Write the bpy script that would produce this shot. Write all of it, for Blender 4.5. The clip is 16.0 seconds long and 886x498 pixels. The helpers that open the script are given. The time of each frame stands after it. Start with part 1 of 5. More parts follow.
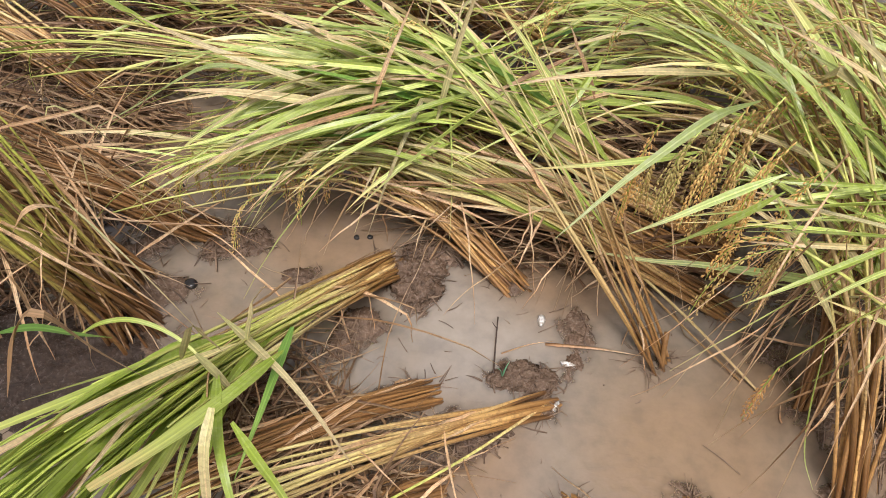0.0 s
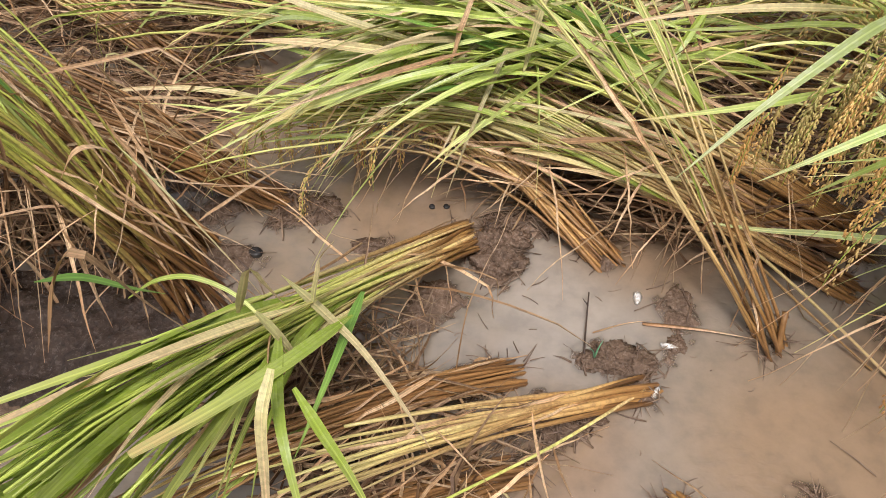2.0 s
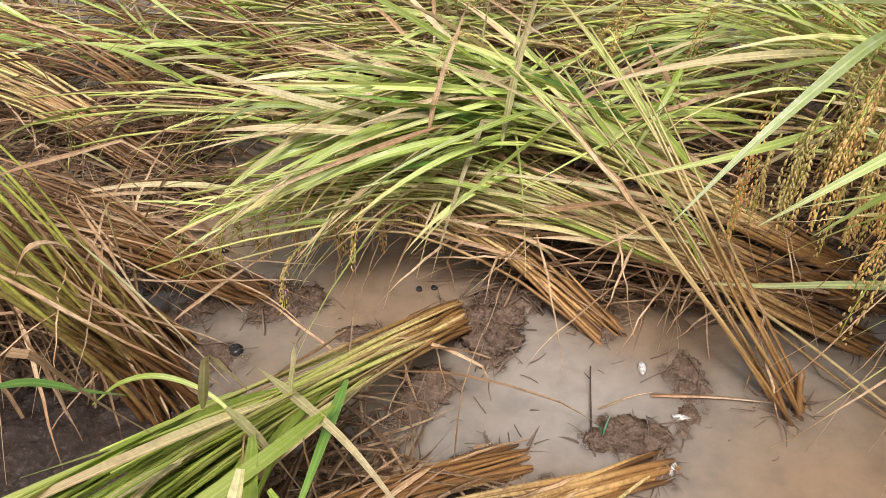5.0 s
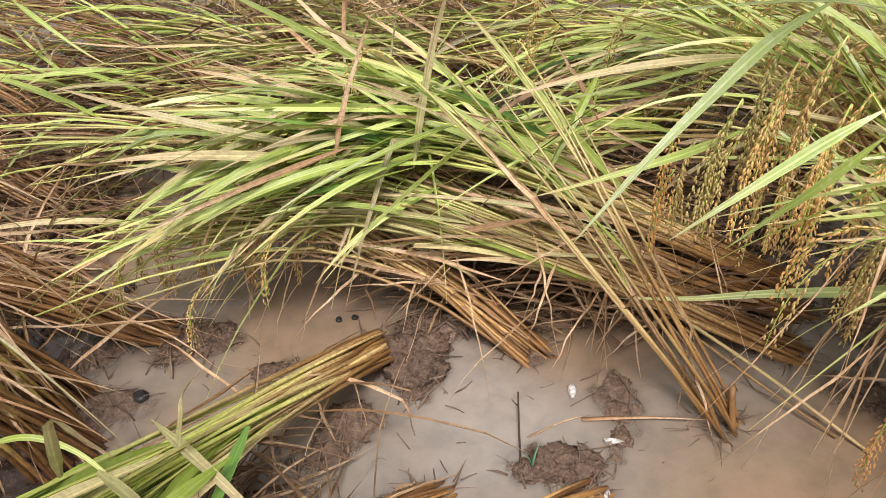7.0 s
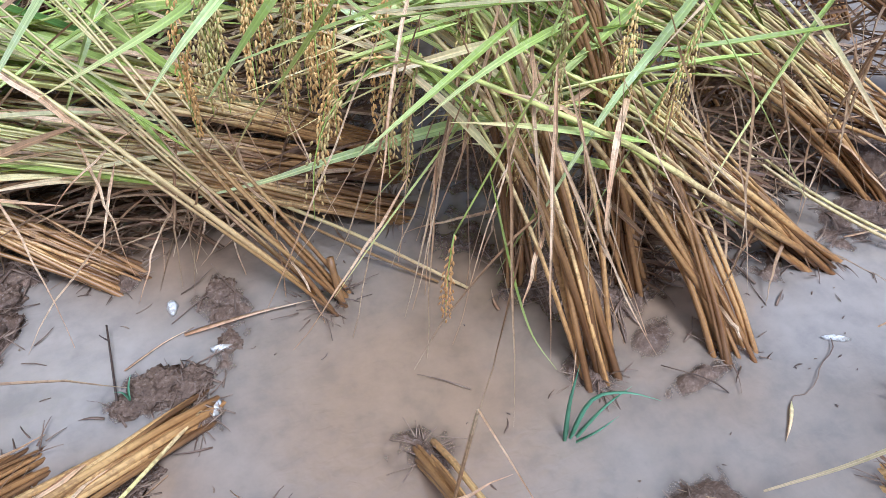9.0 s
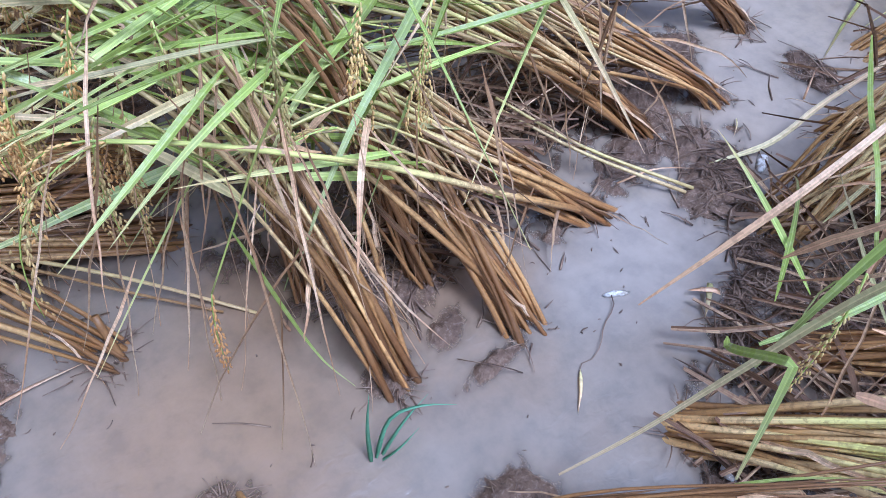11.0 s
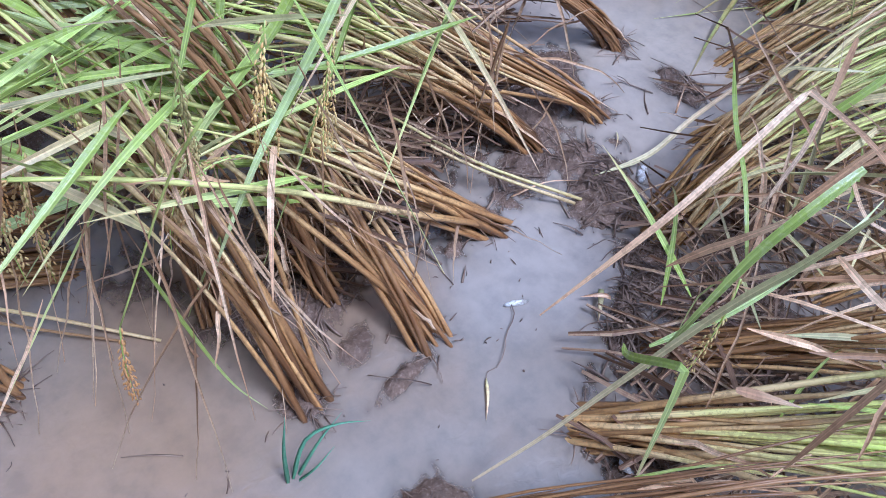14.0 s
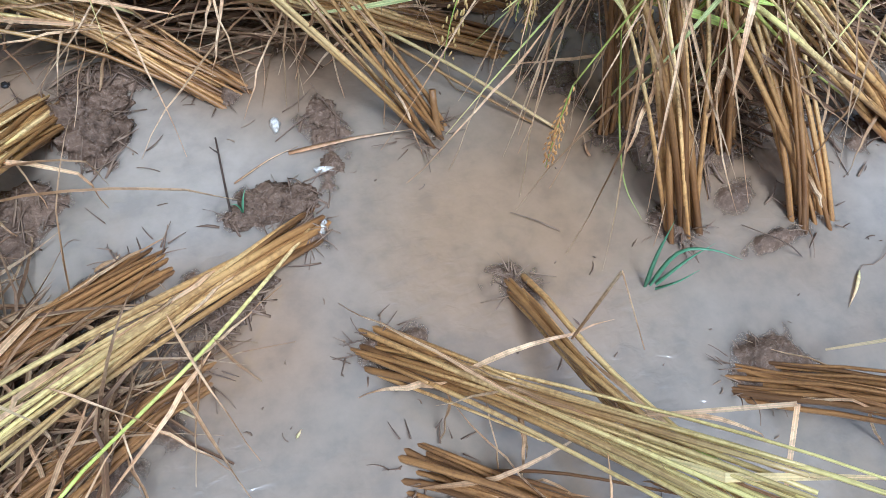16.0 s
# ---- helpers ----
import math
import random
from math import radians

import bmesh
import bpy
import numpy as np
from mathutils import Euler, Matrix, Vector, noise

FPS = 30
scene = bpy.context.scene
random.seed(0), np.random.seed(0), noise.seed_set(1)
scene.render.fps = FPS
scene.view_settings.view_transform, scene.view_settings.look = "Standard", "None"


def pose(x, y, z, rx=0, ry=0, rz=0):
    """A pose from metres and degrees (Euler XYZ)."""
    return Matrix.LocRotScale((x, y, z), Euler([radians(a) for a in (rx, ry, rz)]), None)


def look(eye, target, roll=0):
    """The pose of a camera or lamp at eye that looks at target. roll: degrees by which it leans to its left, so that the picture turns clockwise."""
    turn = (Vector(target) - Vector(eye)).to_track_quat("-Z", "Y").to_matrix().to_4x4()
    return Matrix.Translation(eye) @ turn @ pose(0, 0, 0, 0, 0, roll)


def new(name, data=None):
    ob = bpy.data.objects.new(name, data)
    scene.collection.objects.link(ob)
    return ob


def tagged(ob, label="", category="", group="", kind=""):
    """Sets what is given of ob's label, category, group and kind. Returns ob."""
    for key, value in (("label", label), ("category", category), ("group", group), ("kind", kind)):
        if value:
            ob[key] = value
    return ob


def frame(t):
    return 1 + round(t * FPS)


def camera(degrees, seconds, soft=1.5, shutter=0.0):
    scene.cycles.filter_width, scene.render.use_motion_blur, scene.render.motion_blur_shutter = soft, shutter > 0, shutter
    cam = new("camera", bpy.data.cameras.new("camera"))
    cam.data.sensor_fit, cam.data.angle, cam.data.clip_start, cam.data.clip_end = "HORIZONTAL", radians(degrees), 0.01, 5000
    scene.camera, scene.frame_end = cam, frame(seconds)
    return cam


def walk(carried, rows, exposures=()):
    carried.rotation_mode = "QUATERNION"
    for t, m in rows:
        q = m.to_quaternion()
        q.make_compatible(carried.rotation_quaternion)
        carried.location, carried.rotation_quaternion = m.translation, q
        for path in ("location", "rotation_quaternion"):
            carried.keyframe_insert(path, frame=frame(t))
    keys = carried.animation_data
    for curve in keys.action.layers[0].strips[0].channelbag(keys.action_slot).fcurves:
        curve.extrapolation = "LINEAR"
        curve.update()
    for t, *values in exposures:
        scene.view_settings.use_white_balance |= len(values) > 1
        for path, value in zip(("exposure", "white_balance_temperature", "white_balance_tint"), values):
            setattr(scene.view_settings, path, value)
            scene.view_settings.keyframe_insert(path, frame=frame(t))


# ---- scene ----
cam = camera(59.7, 16.0, soft=0.3)
PATH = [
    (0, (-0.013, -0.03, 1.076), (-0.009, 1.338, -0.383), 3.8),
    (0.5, (-0.028, -0.021, 0.994), (-0.078, 1.356, -0.455), 2.6),
    (1, (-0.032, -0.004, 0.943), (-0.132, 1.361, -0.515), 1.8),
    (1.5, (-0.037, 0.004, 0.951), (-0.176, 1.367, -0.507), 0.5),
    (2, (-0.036, 0.01, 0.945), (-0.206, 1.372, -0.51), -0.8),
    (2.5, (-0.038, 0.019, 0.927), (-0.221, 1.411, -0.498), -3.7),
    (3, (-0.03, 0.017, 0.913), (-0.215, 1.434, -0.487), -4.5),
    (3.5, (-0.018, 0.012, 0.9), (-0.198, 1.449, -0.479), -4.8),
    (4, (-0.025, 0.019, 0.892), (-0.197, 1.482, -0.461), -4.7),
    (4.2, (-0.026, 0.018, 0.897), (-0.198, 1.499, -0.437), -4.6),
    (6.3, (-0.013, 0.081, 0.864), (-0.154, 1.641, -0.379), -4.6),
    (6.5, (-0.003, 0.082, 0.863), (-0.131, 1.645, -0.378), -4.7),
    (7, (0.021, 0.088, 0.852), (-0.019, 1.655, -0.39), -4.1),
    (7.5, (0.055, 0.093, 0.83), (0.168, 1.651, -0.42), -2.1),
    (8, (0.089, 0.094, 0.794), (0.493, 1.517, -0.552), 1.4),
    (8.5, (0.138, 0.085, 0.769), (0.648, 1.428, -0.623), 2.2),
    (9, (0.203, 0.086, 0.759), (0.818, 1.363, -0.651), 0.8),
    (9.2, (0.223, 0.087, 0.765), (0.849, 1.345, -0.659), 0.0),
    (11.3, (0.366, 0.15, 0.836), (1.218, 1.016, -0.753), 3.3),
    (11.5, (0.375, 0.146, 0.835), (1.247, 0.995, -0.751), 3.2),
    (12, (0.404, 0.131, 0.835), (1.351, 0.91, -0.745), 4.6),
    (12.5, (0.424, 0.124, 0.845), (1.424, 0.856, -0.725), 5.2),
    (13, (0.419, 0.129, 0.849), (1.447, 0.835, -0.715), 5.5),
    (13.5, (0.39, 0.14, 0.856), (1.428, 0.835, -0.706), 6.2),
    (14, (0.332, 0.16, 0.865), (1.368, 0.873, -0.69), 11.2),
    (14.5, (0.263, 0.185, 0.885), (1.166, 1.044, -0.678), 13.1),
    (15, (0.206, 0.195, 0.885), (0.974, 1.165, -0.686), 12.4),
    (15.5, (0.157, 0.182, 0.874), (0.772, 1.202, -0.732), 7.7),
    (16, (0.105, 0.132, 0.808), (0.553, 1.06, -0.906), 6.1),
]
walk(cam, [(t, look(eye, target, roll)) for t, eye, target, roll in PATH],
     exposures=[(0.0, 0.25, 6300, 15), (3.5, 0.30, 6300, 15), (7.0, 0.28, 6250, 15), (8.0, 0.37, 6450, 15), (8.5, 0.38, 5750, 15), (9.0, 0.42, 4850, 14), (11.5, 0.35, 4500, 20), (14.0, 0.34, 4500, 20), (14.5, 0.38, 4700, 17), (15.1, 0.41, 5800, 13), (15.6, 0.40, 5900, 13), (16.0, 0.40, 4850, 7)])

# ---- light ----
world = bpy.data.worlds.new("overcast_sky")
scene.world = world
world.use_nodes = True
wn, wl = world.node_tree.nodes, world.node_tree.links
sky = wn.new("ShaderNodeTexSky")
sky.sky_type = "NISHITA"
sky.sun_disc = False
sky.sun_elevation, sky.sun_rotation = radians(65), radians(177)
sky.dust_density, sky.air_density = 5.0, 1.0
grey = wn.new("ShaderNodeHueSaturation")
grey.inputs["Saturation"].default_value = 0.4
wl.new(sky.outputs[0], grey.inputs["Color"])
wl.new(grey.outputs[0], wn["Background"].inputs["Color"])
wn["Background"].inputs["Strength"].default_value = 0.093
sun_data = bpy.data.lights.new("sun", "SUN")
sun_data.energy, sun_data.angle, sun_data.color = 2.35, radians(18), (1.0, 0.97, 0.92)
sun = new("sun", sun_data)
sun.matrix_world = look((0.1, -1.7, 3.6), (0, 0, 0))


# ---- materials ----
def material(name):
    m = bpy.data.materials.new(name)
    m.use_nodes = True
    return m, m.node_tree.nodes, m.node_tree.links, m.node_tree.nodes["Principled BSDF"]


def ramp_node(nodes, stops):
    r = nodes.new("ShaderNodeValToRGB")
    e = r.color_ramp.elements
    while len(e) < len(stops):
        e.new(0.5)
    for k, (p, c) in enumerate(stops):
        e[k].position, e[k].color = p, (*c, 1)
    return r


def noise_node(nodes, links, scale, detail=4, coords="Object", stretch=None, rough=0.55):
    tc = nodes.new("ShaderNodeTexCoord")
    n = nodes.new("ShaderNodeTexNoise")
    n.inputs["Scale"].default_value, n.inputs["Detail"].default_value, n.inputs["Roughness"].default_value = scale, detail, rough
    if stretch:
        mp = nodes.new("ShaderNodeMapping")
        mp.inputs["Scale"].default_value = stretch
        links.new(tc.outputs[coords], mp.inputs[0])
        links.new(mp.outputs[0], n.inputs["Vector"])
    else:
        links.new(tc.outputs[coords], n.inputs["Vector"])
    return n


def mix_colour(nodes, links, fac, a, b, blend="MIX"):
    m = nodes.new("ShaderNodeMix")
    m.data_type, m.blend_type = "RGBA", blend
    for socket, v in ((m.inputs[0], fac), (m.inputs[6], a), (m.inputs[7], b)):
        if isinstance(v, (int, float)):
            socket.default_value = v
        elif isinstance(v, tuple):
            socket.default_value = (*v, 1)
        else:
            links.new(v, socket)
    return m.outputs[2]


def bump(nodes, links, bsdf, height, strength, distance):
    b = nodes.new("ShaderNodeBump")
    b.inputs["Strength"].default_value, b.inputs["Distance"].default_value = strength, distance
    links.new(height, b.inputs["Height"])
    links.new(b.outputs[0], bsdf.inputs["Normal"])


def plant_material(name, stops, spread, mottle, rough=0.45, through_light=0.0, streak=0.5, joined=False):
    """Colour runs along the stem or blade (attribute 'along'), varies from piece to piece and carries brown flecks."""
    m, n, l, b = material(name)
    at = n.new("ShaderNodeAttribute")
    at.attribute_name = "along"
    info = n.new("ShaderNodeNewGeometry" if joined else "ShaderNodeObjectInfo")
    own = info.outputs["Random Per Island" if joined else "Random"]
    shift = n.new("ShaderNodeMath")
    shift.operation = "MULTIPLY_ADD"
    l.new(own, shift.inputs[0])
    shift.inputs[1].default_value, shift.inputs[2].default_value = spread, -spread / 2
    add = n.new("ShaderNodeMath")
    add.operation = "ADD"
    l.new(at.outputs["Fac"], add.inputs[0])
    l.new(shift.outputs[0], add.inputs[1])
    wave = noise_node(n, l, 9.0, 3)
    add2 = n.new("ShaderNodeMath")
    add2.operation = "MULTIPLY_ADD"
    l.new(wave.outputs[0], add2.inputs[0])
    add2.inputs[1].default_value = 0.22
    l.new(add.outputs[0], add2.inputs[2])
    off = n.new("ShaderNodeMath")
    off.operation = "SUBTRACT"
    l.new(add2.outputs[0], off.inputs[0])
    off.inputs[1].default_value = 0.11
    r = ramp_node(n, stops)
    l.new(off.outputs[0], r.inputs[0])
    place = n.new("ShaderNodeCombineXYZ")
    runs, apart = n.new("ShaderNodeMath"), n.new("ShaderNodeMath")
    runs.operation = apart.operation = "MULTIPLY"
    l.new(at.outputs["Fac"], runs.inputs[0])
    runs.inputs[1].default_value = 11.0
    l.new(own, apart.inputs[0])
    apart.inputs[1].default_value = 370.0
    l.new(runs.outputs[0], place.inputs[0])
    l.new(apart.outputs[0], place.inputs[1])
    band = n.new("ShaderNodeTexNoise")
    band.inputs["Scale"].default_value, band.inputs["Detail"].default_value, band.inputs["Roughness"].default_value = 1.0, 5, 0.6
    l.new(place.outputs[0], band.inputs["Vector"])
    grainy = noise_node(n, l, 160.0, 3, rough=0.6)
    fleck = n.new("ShaderNodeMix")
    fleck.inputs[0].default_value = 0.6
    l.new(band.outputs[0], fleck.inputs[2])
    l.new(grainy.outputs[0], fleck.inputs[3])
    fr = ramp_node(n, [(0.49, (0, 0, 0)), (0.56, (1, 1, 1))])
    l.new(fleck.outputs[0], fr.inputs[0])
    mul = n.new("ShaderNodeMath")
    mul.operation = "MULTIPLY"
    l.new(fr.outputs[0], mul.inputs[0])
    mul.inputs[1].default_value = streak
    if not through_light:
        fade = n.new("ShaderNodeMapRange")
        fade.inputs[1].default_value, fade.inputs[2].default_value, fade.inputs[3].default_value, fade.inputs[4].default_value = 0.2, 0.55, streak, streak * 0.2
        l.new(at.outputs["Fac"], fade.inputs[0])
        l.new(fade.outputs[0], mul.inputs[1])
    col = mix_colour(n, l, mul.outputs[0], r.outputs[0], mottle)
    if through_light:
        wide = n.new("ShaderNodeAttribute")
        wide.attribute_name = "across"
        spot = n.new("ShaderNodeCombineXYZ")
        far, fine_run = n.new("ShaderNodeMath"), n.new("ShaderNodeMath")
        far.operation = fine_run.operation = "MULTIPLY"
        l.new(wide.outputs["Fac"], far.inputs[0])
        far.inputs[1].default_value = 5.5
        l.new(at.outputs["Fac"], fine_run.inputs[0])
        fine_run.inputs[1].default_value = 2.2
        l.new(fine_run.outputs[0], spot.inputs[0])
        l.new(far.outputs[0], spot.inputs[1])
        l.new(apart.outputs[0], spot.inputs[2])
        vein = n.new("ShaderNodeTexNoise")
        vein.inputs["Scale"].default_value, vein.inputs["Detail"].default_value, vein.inputs["Roughness"].default_value = 1.0, 3, 0.7
        l.new(spot.outputs[0], vein.inputs["Vector"])
        vr2 = ramp_node(n, [(0.3, (0.72, 0.76, 0.68)), (0.5, (1.04, 1.04, 1.04)), (0.7, (1.25, 1.23, 1.18))])
        l.new(vein.outputs[0], vr2.inputs[0])
        col = mix_colour(n, l, 0.85, col, vr2.outputs[0], "MULTIPLY")
        off_mid = n.new("ShaderNodeMath")
        off_mid.operation = "ABSOLUTE"
        l.new(wide.outputs["Fac"], off_mid.inputs[0])
        rib = ramp_node(n, [(0.0, (1.3, 1.28, 1.35)), (0.14, (1.22, 1.2, 1.25)), (0.24, (0.9, 0.92, 0.88)), (0.85, (1.0, 1.0, 1.0)), (1.0, (1.14, 1.12, 1.1))])
        l.new(off_mid.outputs[0], rib.inputs[0])
        col = mix_colour(n, l, 0.8, col, rib.outputs[0], "MULTIPLY")
    else:
        ring = n.new("ShaderNodeAttribute")
        ring.attribute_name = "across"
        lane = n.new("ShaderNodeCombineXYZ")
        turn, down = n.new("ShaderNodeMath"), n.new("ShaderNodeMath")
        turn.operation = down.operation = "MULTIPLY"
        l.new(ring.outputs["Fac"], turn.inputs[0])
        turn.inputs[1].default_value = 3.2
        l.new(at.outputs["Fac"], down.inputs[0])
        down.inputs[1].default_value = 9.0
        l.new(down.outputs[0], lane.inputs[0])
        l.new(turn.outputs[0], lane.inputs[1])
        l.new(apart.outputs[0], lane.inputs[2])
        fibre = n.new("ShaderNodeTexNoise")
        fibre.inputs["Scale"].default_value, fibre.inputs["Detail"].default_value, fibre.inputs["Roughness"].default_value = 1.0, 4, 0.65
        l.new(lane.outputs[0], fibre.inputs["Vector"])
        fr2 = ramp_node(n, [(0.32, (0.55, 0.48, 0.42)), (0.5, (1.0, 1.0, 1.0)), (0.68, (1.3, 1.32, 1.3))])
        l.new(fibre.outputs[0], fr2.inputs[0])
        col = mix_colour(n, l, 0.85, col, fr2.outputs[0], "MULTIPLY")
    hsv = n.new("ShaderNodeHueSaturation")
    vr = n.new("ShaderNodeMapRange")
    vr.inputs[3].default_value, vr.inputs[4].default_value = (0.74, 1.26) if through_light else (0.72, 1.25)
    l.new(own, vr.inputs[0])
    l.new(vr.outputs[0], hsv.inputs["Value"])
    l.new(col, hsv.inputs["Color"])
    l.new(hsv.outputs[0], b.inputs["Base Color"])
    b.inputs["Roughness"].default_value = rough
    fine = noise_node(n, l, 400.0, 2)
    if through_light:
        cell = n.new("ShaderNodeTexVoronoi")
        cell.inputs["Scale"].default_value = 260.0
        tc = n.new("ShaderNodeTexCoord")
        l.new(tc.outputs["Object"], cell.inputs["Vector"])
        bead = ramp_node(n, [(0.0, (1, 1, 1)), (0.22, (0.8, 0.8, 0.8)), (0.3, (0, 0, 0))])
        l.new(cell.outputs["Distance"], bead.inputs[0])
        some = ramp_node(n, [(0.52, (0, 0, 0)), (0.56, (1, 1, 1))])
        l.new(wave.outputs[0], some.inputs[0])
        both = mix_colour(n, l, 1.0, bead.outputs[0], some.outputs[0], "MULTIPLY")
        high = mix_colour(n, l, 0.75, fine.outputs[0], both, "ADD")
        bump(n, l, b, high, 0.5, 0.0009)
    else:
        bump(n, l, b, fine.outputs[0], 0.35, 0.0006)
    if through_light:
        t = n.new("ShaderNodeBsdfTranslucent")
        l.new(hsv.outputs[0], t.inputs["Color"])
        mx = n.new("ShaderNodeMixShader")
        mx.inputs[0].default_value = through_light
        l.new(b.outputs[0], mx.inputs[1])
        l.new(t.outputs[0], mx.inputs[2])
        l.new(mx.outputs[0], n["Material Output"].inputs["Surface"])
    return m


BROWN, UMBER = (0.35, 0.18, 0.06), (0.19, 0.094, 0.036)
TAN, STRAW = (0.56, 0.335, 0.12), (0.70, 0.52, 0.24)
LIME, GREEN, DEEP = (0.64, 0.62, 0.19), (0.43, 0.51, 0.09), (0.17, 0.33, 0.06)
stem_ripe = plant_material("ripe_stem", [(0.0, UMBER), (0.05, (0.21, 0.092, 0.026)), (0.11, BROWN), (0.18, (0.38, 0.20, 0.065)), (0.26, TAN), (0.37, STRAW), (0.56, LIME), (0.88, GREEN)], 0.22, (0.25, 0.125, 0.045), 0.36, streak=0.6)
stem_fresh = plant_material("fresh_stem", [(0.0, BROWN), (0.07, (0.48, 0.27, 0.085)), (0.15, TAN), (0.25, STRAW), (0.38, LIME), (0.6, GREEN), (0.95, GREEN)], 0.26, (0.22, 0.12, 0.045), 0.4, streak=0.5)
stem_pale = plant_material("pale_stem", [(0.0, UMBER), (0.04, BROWN), (0.12, (0.38, 0.20, 0.065)), (0.21, TAN), (0.33, (0.62, 0.43, 0.18)), (0.48, (0.64, 0.53, 0.21)), (0.8, (0.50, 0.52, 0.14))], 0.22, (0.28, 0.14, 0.05), 0.36, streak=0.6)
stem_brown = plant_material("brown_stem", [(0.0, UMBER), (0.15, BROWN), (0.35, (0.25, 0.125, 0.045)), (0.6, (0.37, 0.21, 0.08)), (0.85, LIME), (1.0, GREEN)], 0.3, UMBER, 0.45)
stem_straw = plant_material("straw_stem", [(0.0, UMBER), (0.05, (0.36, 0.17, 0.045)), (0.11, (0.50, 0.29, 0.095)), (0.2, (0.66, 0.46, 0.2)), (0.4, (0.66, 0.52, 0.22)), (0.65, LIME)], 0.16, (0.36, 0.19, 0.07), 0.42, streak=0.35)
stem_olive = plant_material("olive_stem", [(0.0, UMBER), (0.1, (0.2, 0.09, 0.03)), (0.2, (0.3, 0.16, 0.05)), (0.3, (0.42, 0.33, 0.085)), (0.5, (0.40, 0.41, 0.07)), (0.8, (0.3, 0.38, 0.06))], 0.2, (0.14, 0.07, 0.03), 0.4, streak=0.6)
leaf_green = plant_material("green_leaf", [(0.0, (0.43, 0.53, 0.085)), (0.4, (0.51, 0.61, 0.145)), (0.75, (0.64, 0.69, 0.25)), (1.0, (0.70, 0.58, 0.26))], 0.45, (0.70, 0.72, 0.34), 0.27, 0.28, 0.3)
leaf_fresh = plant_material("fresh_leaf", [(0.0, (0.30, 0.39, 0.045)), (0.5, (0.38, 0.48, 0.075)), (0.85, (0.50, 0.53, 0.15)), (1.0, (0.56, 0.46, 0.19))], 0.4, (0.50, 0.55, 0.2), 0.3, 0.3, 0.3)
leaf_dewy = plant_material("dewy_leaf", [(0.0, (0.50, 0.60, 0.19)), (0.5, (0.57, 0.66, 0.25)), (1.0, (0.66, 0.66, 0.32))], 0.15, (0.74, 0.78, 0.5), 0.22, 0.25, 0.3)
leaf_deep = plant_material("deep_green_leaf", [(0.0, DEEP), (0.6, (0.22, 0.38, 0.075)), (1.0, (0.30, 0.43, 0.10))], 0.3, (0.22, 0.34, 0.08), 0.36, 0.3, 0.3)
leaf_pale = plant_material("pale_leaf", [(0.0, (0.60, 0.57, 0.24)), (0.45, (0.70, 0.60, 0.31)), (1.0, (0.68, 0.51, 0.30))], 0.5, (0.36, 0.25, 0.12), 0.42, 0.3, 0.3)
leaf_dry = plant_material("dry_leaf", [(0.0, (0.46, 0.26, 0.12)), (0.4, (0.60, 0.39, 0.21)), (0.75, (0.74, 0.55, 0.34)), (1.0, (0.50, 0.30, 0.155))], 0.7, (0.24, 0.125, 0.06), 0.55, 0.2, 0.4)
grain_mat = plant_material("rice_grain", [(0.0, (0.55, 0.49, 0.16)), (0.4, (0.69, 0.52, 0.19)), (0.7, (0.73, 0.48, 0.17)), (1.0, (0.68, 0.39, 0.125))], 0.4, (0.36, 0.18, 0.06), 0.5, 0.0, 0.35)
straw_mat_mat = plant_material("matted_straw", [(0.0, (0.17, 0.09, 0.042)), (0.4, (0.30, 0.185, 0.095)), (0.75, (0.46, 0.32, 0.18)), (1.0, (0.25, 0.15, 0.078))], 0.9, (0.18, 0.09, 0.05), 0.6, 0.15, 0.6, True)
grain_ripe = plant_material("ripe_grain", [(0.0, (0.60, 0.36, 0.13)), (0.5, (0.60, 0.33, 0.11)), (1.0, (0.52, 0.26, 0.08))], 0.1, (0.4, 0.2, 0.07), 0.5, 0.0, 0.4)
leaf_weed = plant_material("weed_leaf", [(0.0, (0.11, 0.24, 0.12)), (1.0, (0.16, 0.36, 0.2))], 0.2, (0.1, 0.2, 0.1), 0.4, 0.3, 0.2)


def mud_material(name, tones):
    m, n, l, b = material(name)
    big = noise_node(n, l, 5.0, 5)
    r = ramp_node(n, list(zip((0.3, 0.55, 0.75), tones)))
    l.new(big.outputs[0], r.inputs[0])
    fine = noise_node(n, l, 130.0, 6, rough=0.72)
    fr = ramp_node(n, [(0.35, (0.5, 0.46, 0.43)), (0.65, (1.25, 1.2, 1.15))])
    l.new(fine.outputs[0], fr.inputs[0])
    col = mix_colour(n, l, 1.0, r.outputs[0], fr.outputs[0], "MULTIPLY")
    l.new(col, b.inputs["Base Color"])
    rr = n.new("ShaderNodeMapRange")
    rr.inputs[3].default_value, rr.inputs[4].default_value = 0.08, 0.42
    l.new(fine.outputs[0], rr.inputs[0])
    l.new(rr.outputs[0], b.inputs["Roughness"])
    bump(n, l, b, fine.outputs[0], 0.8, 0.006)
    return m


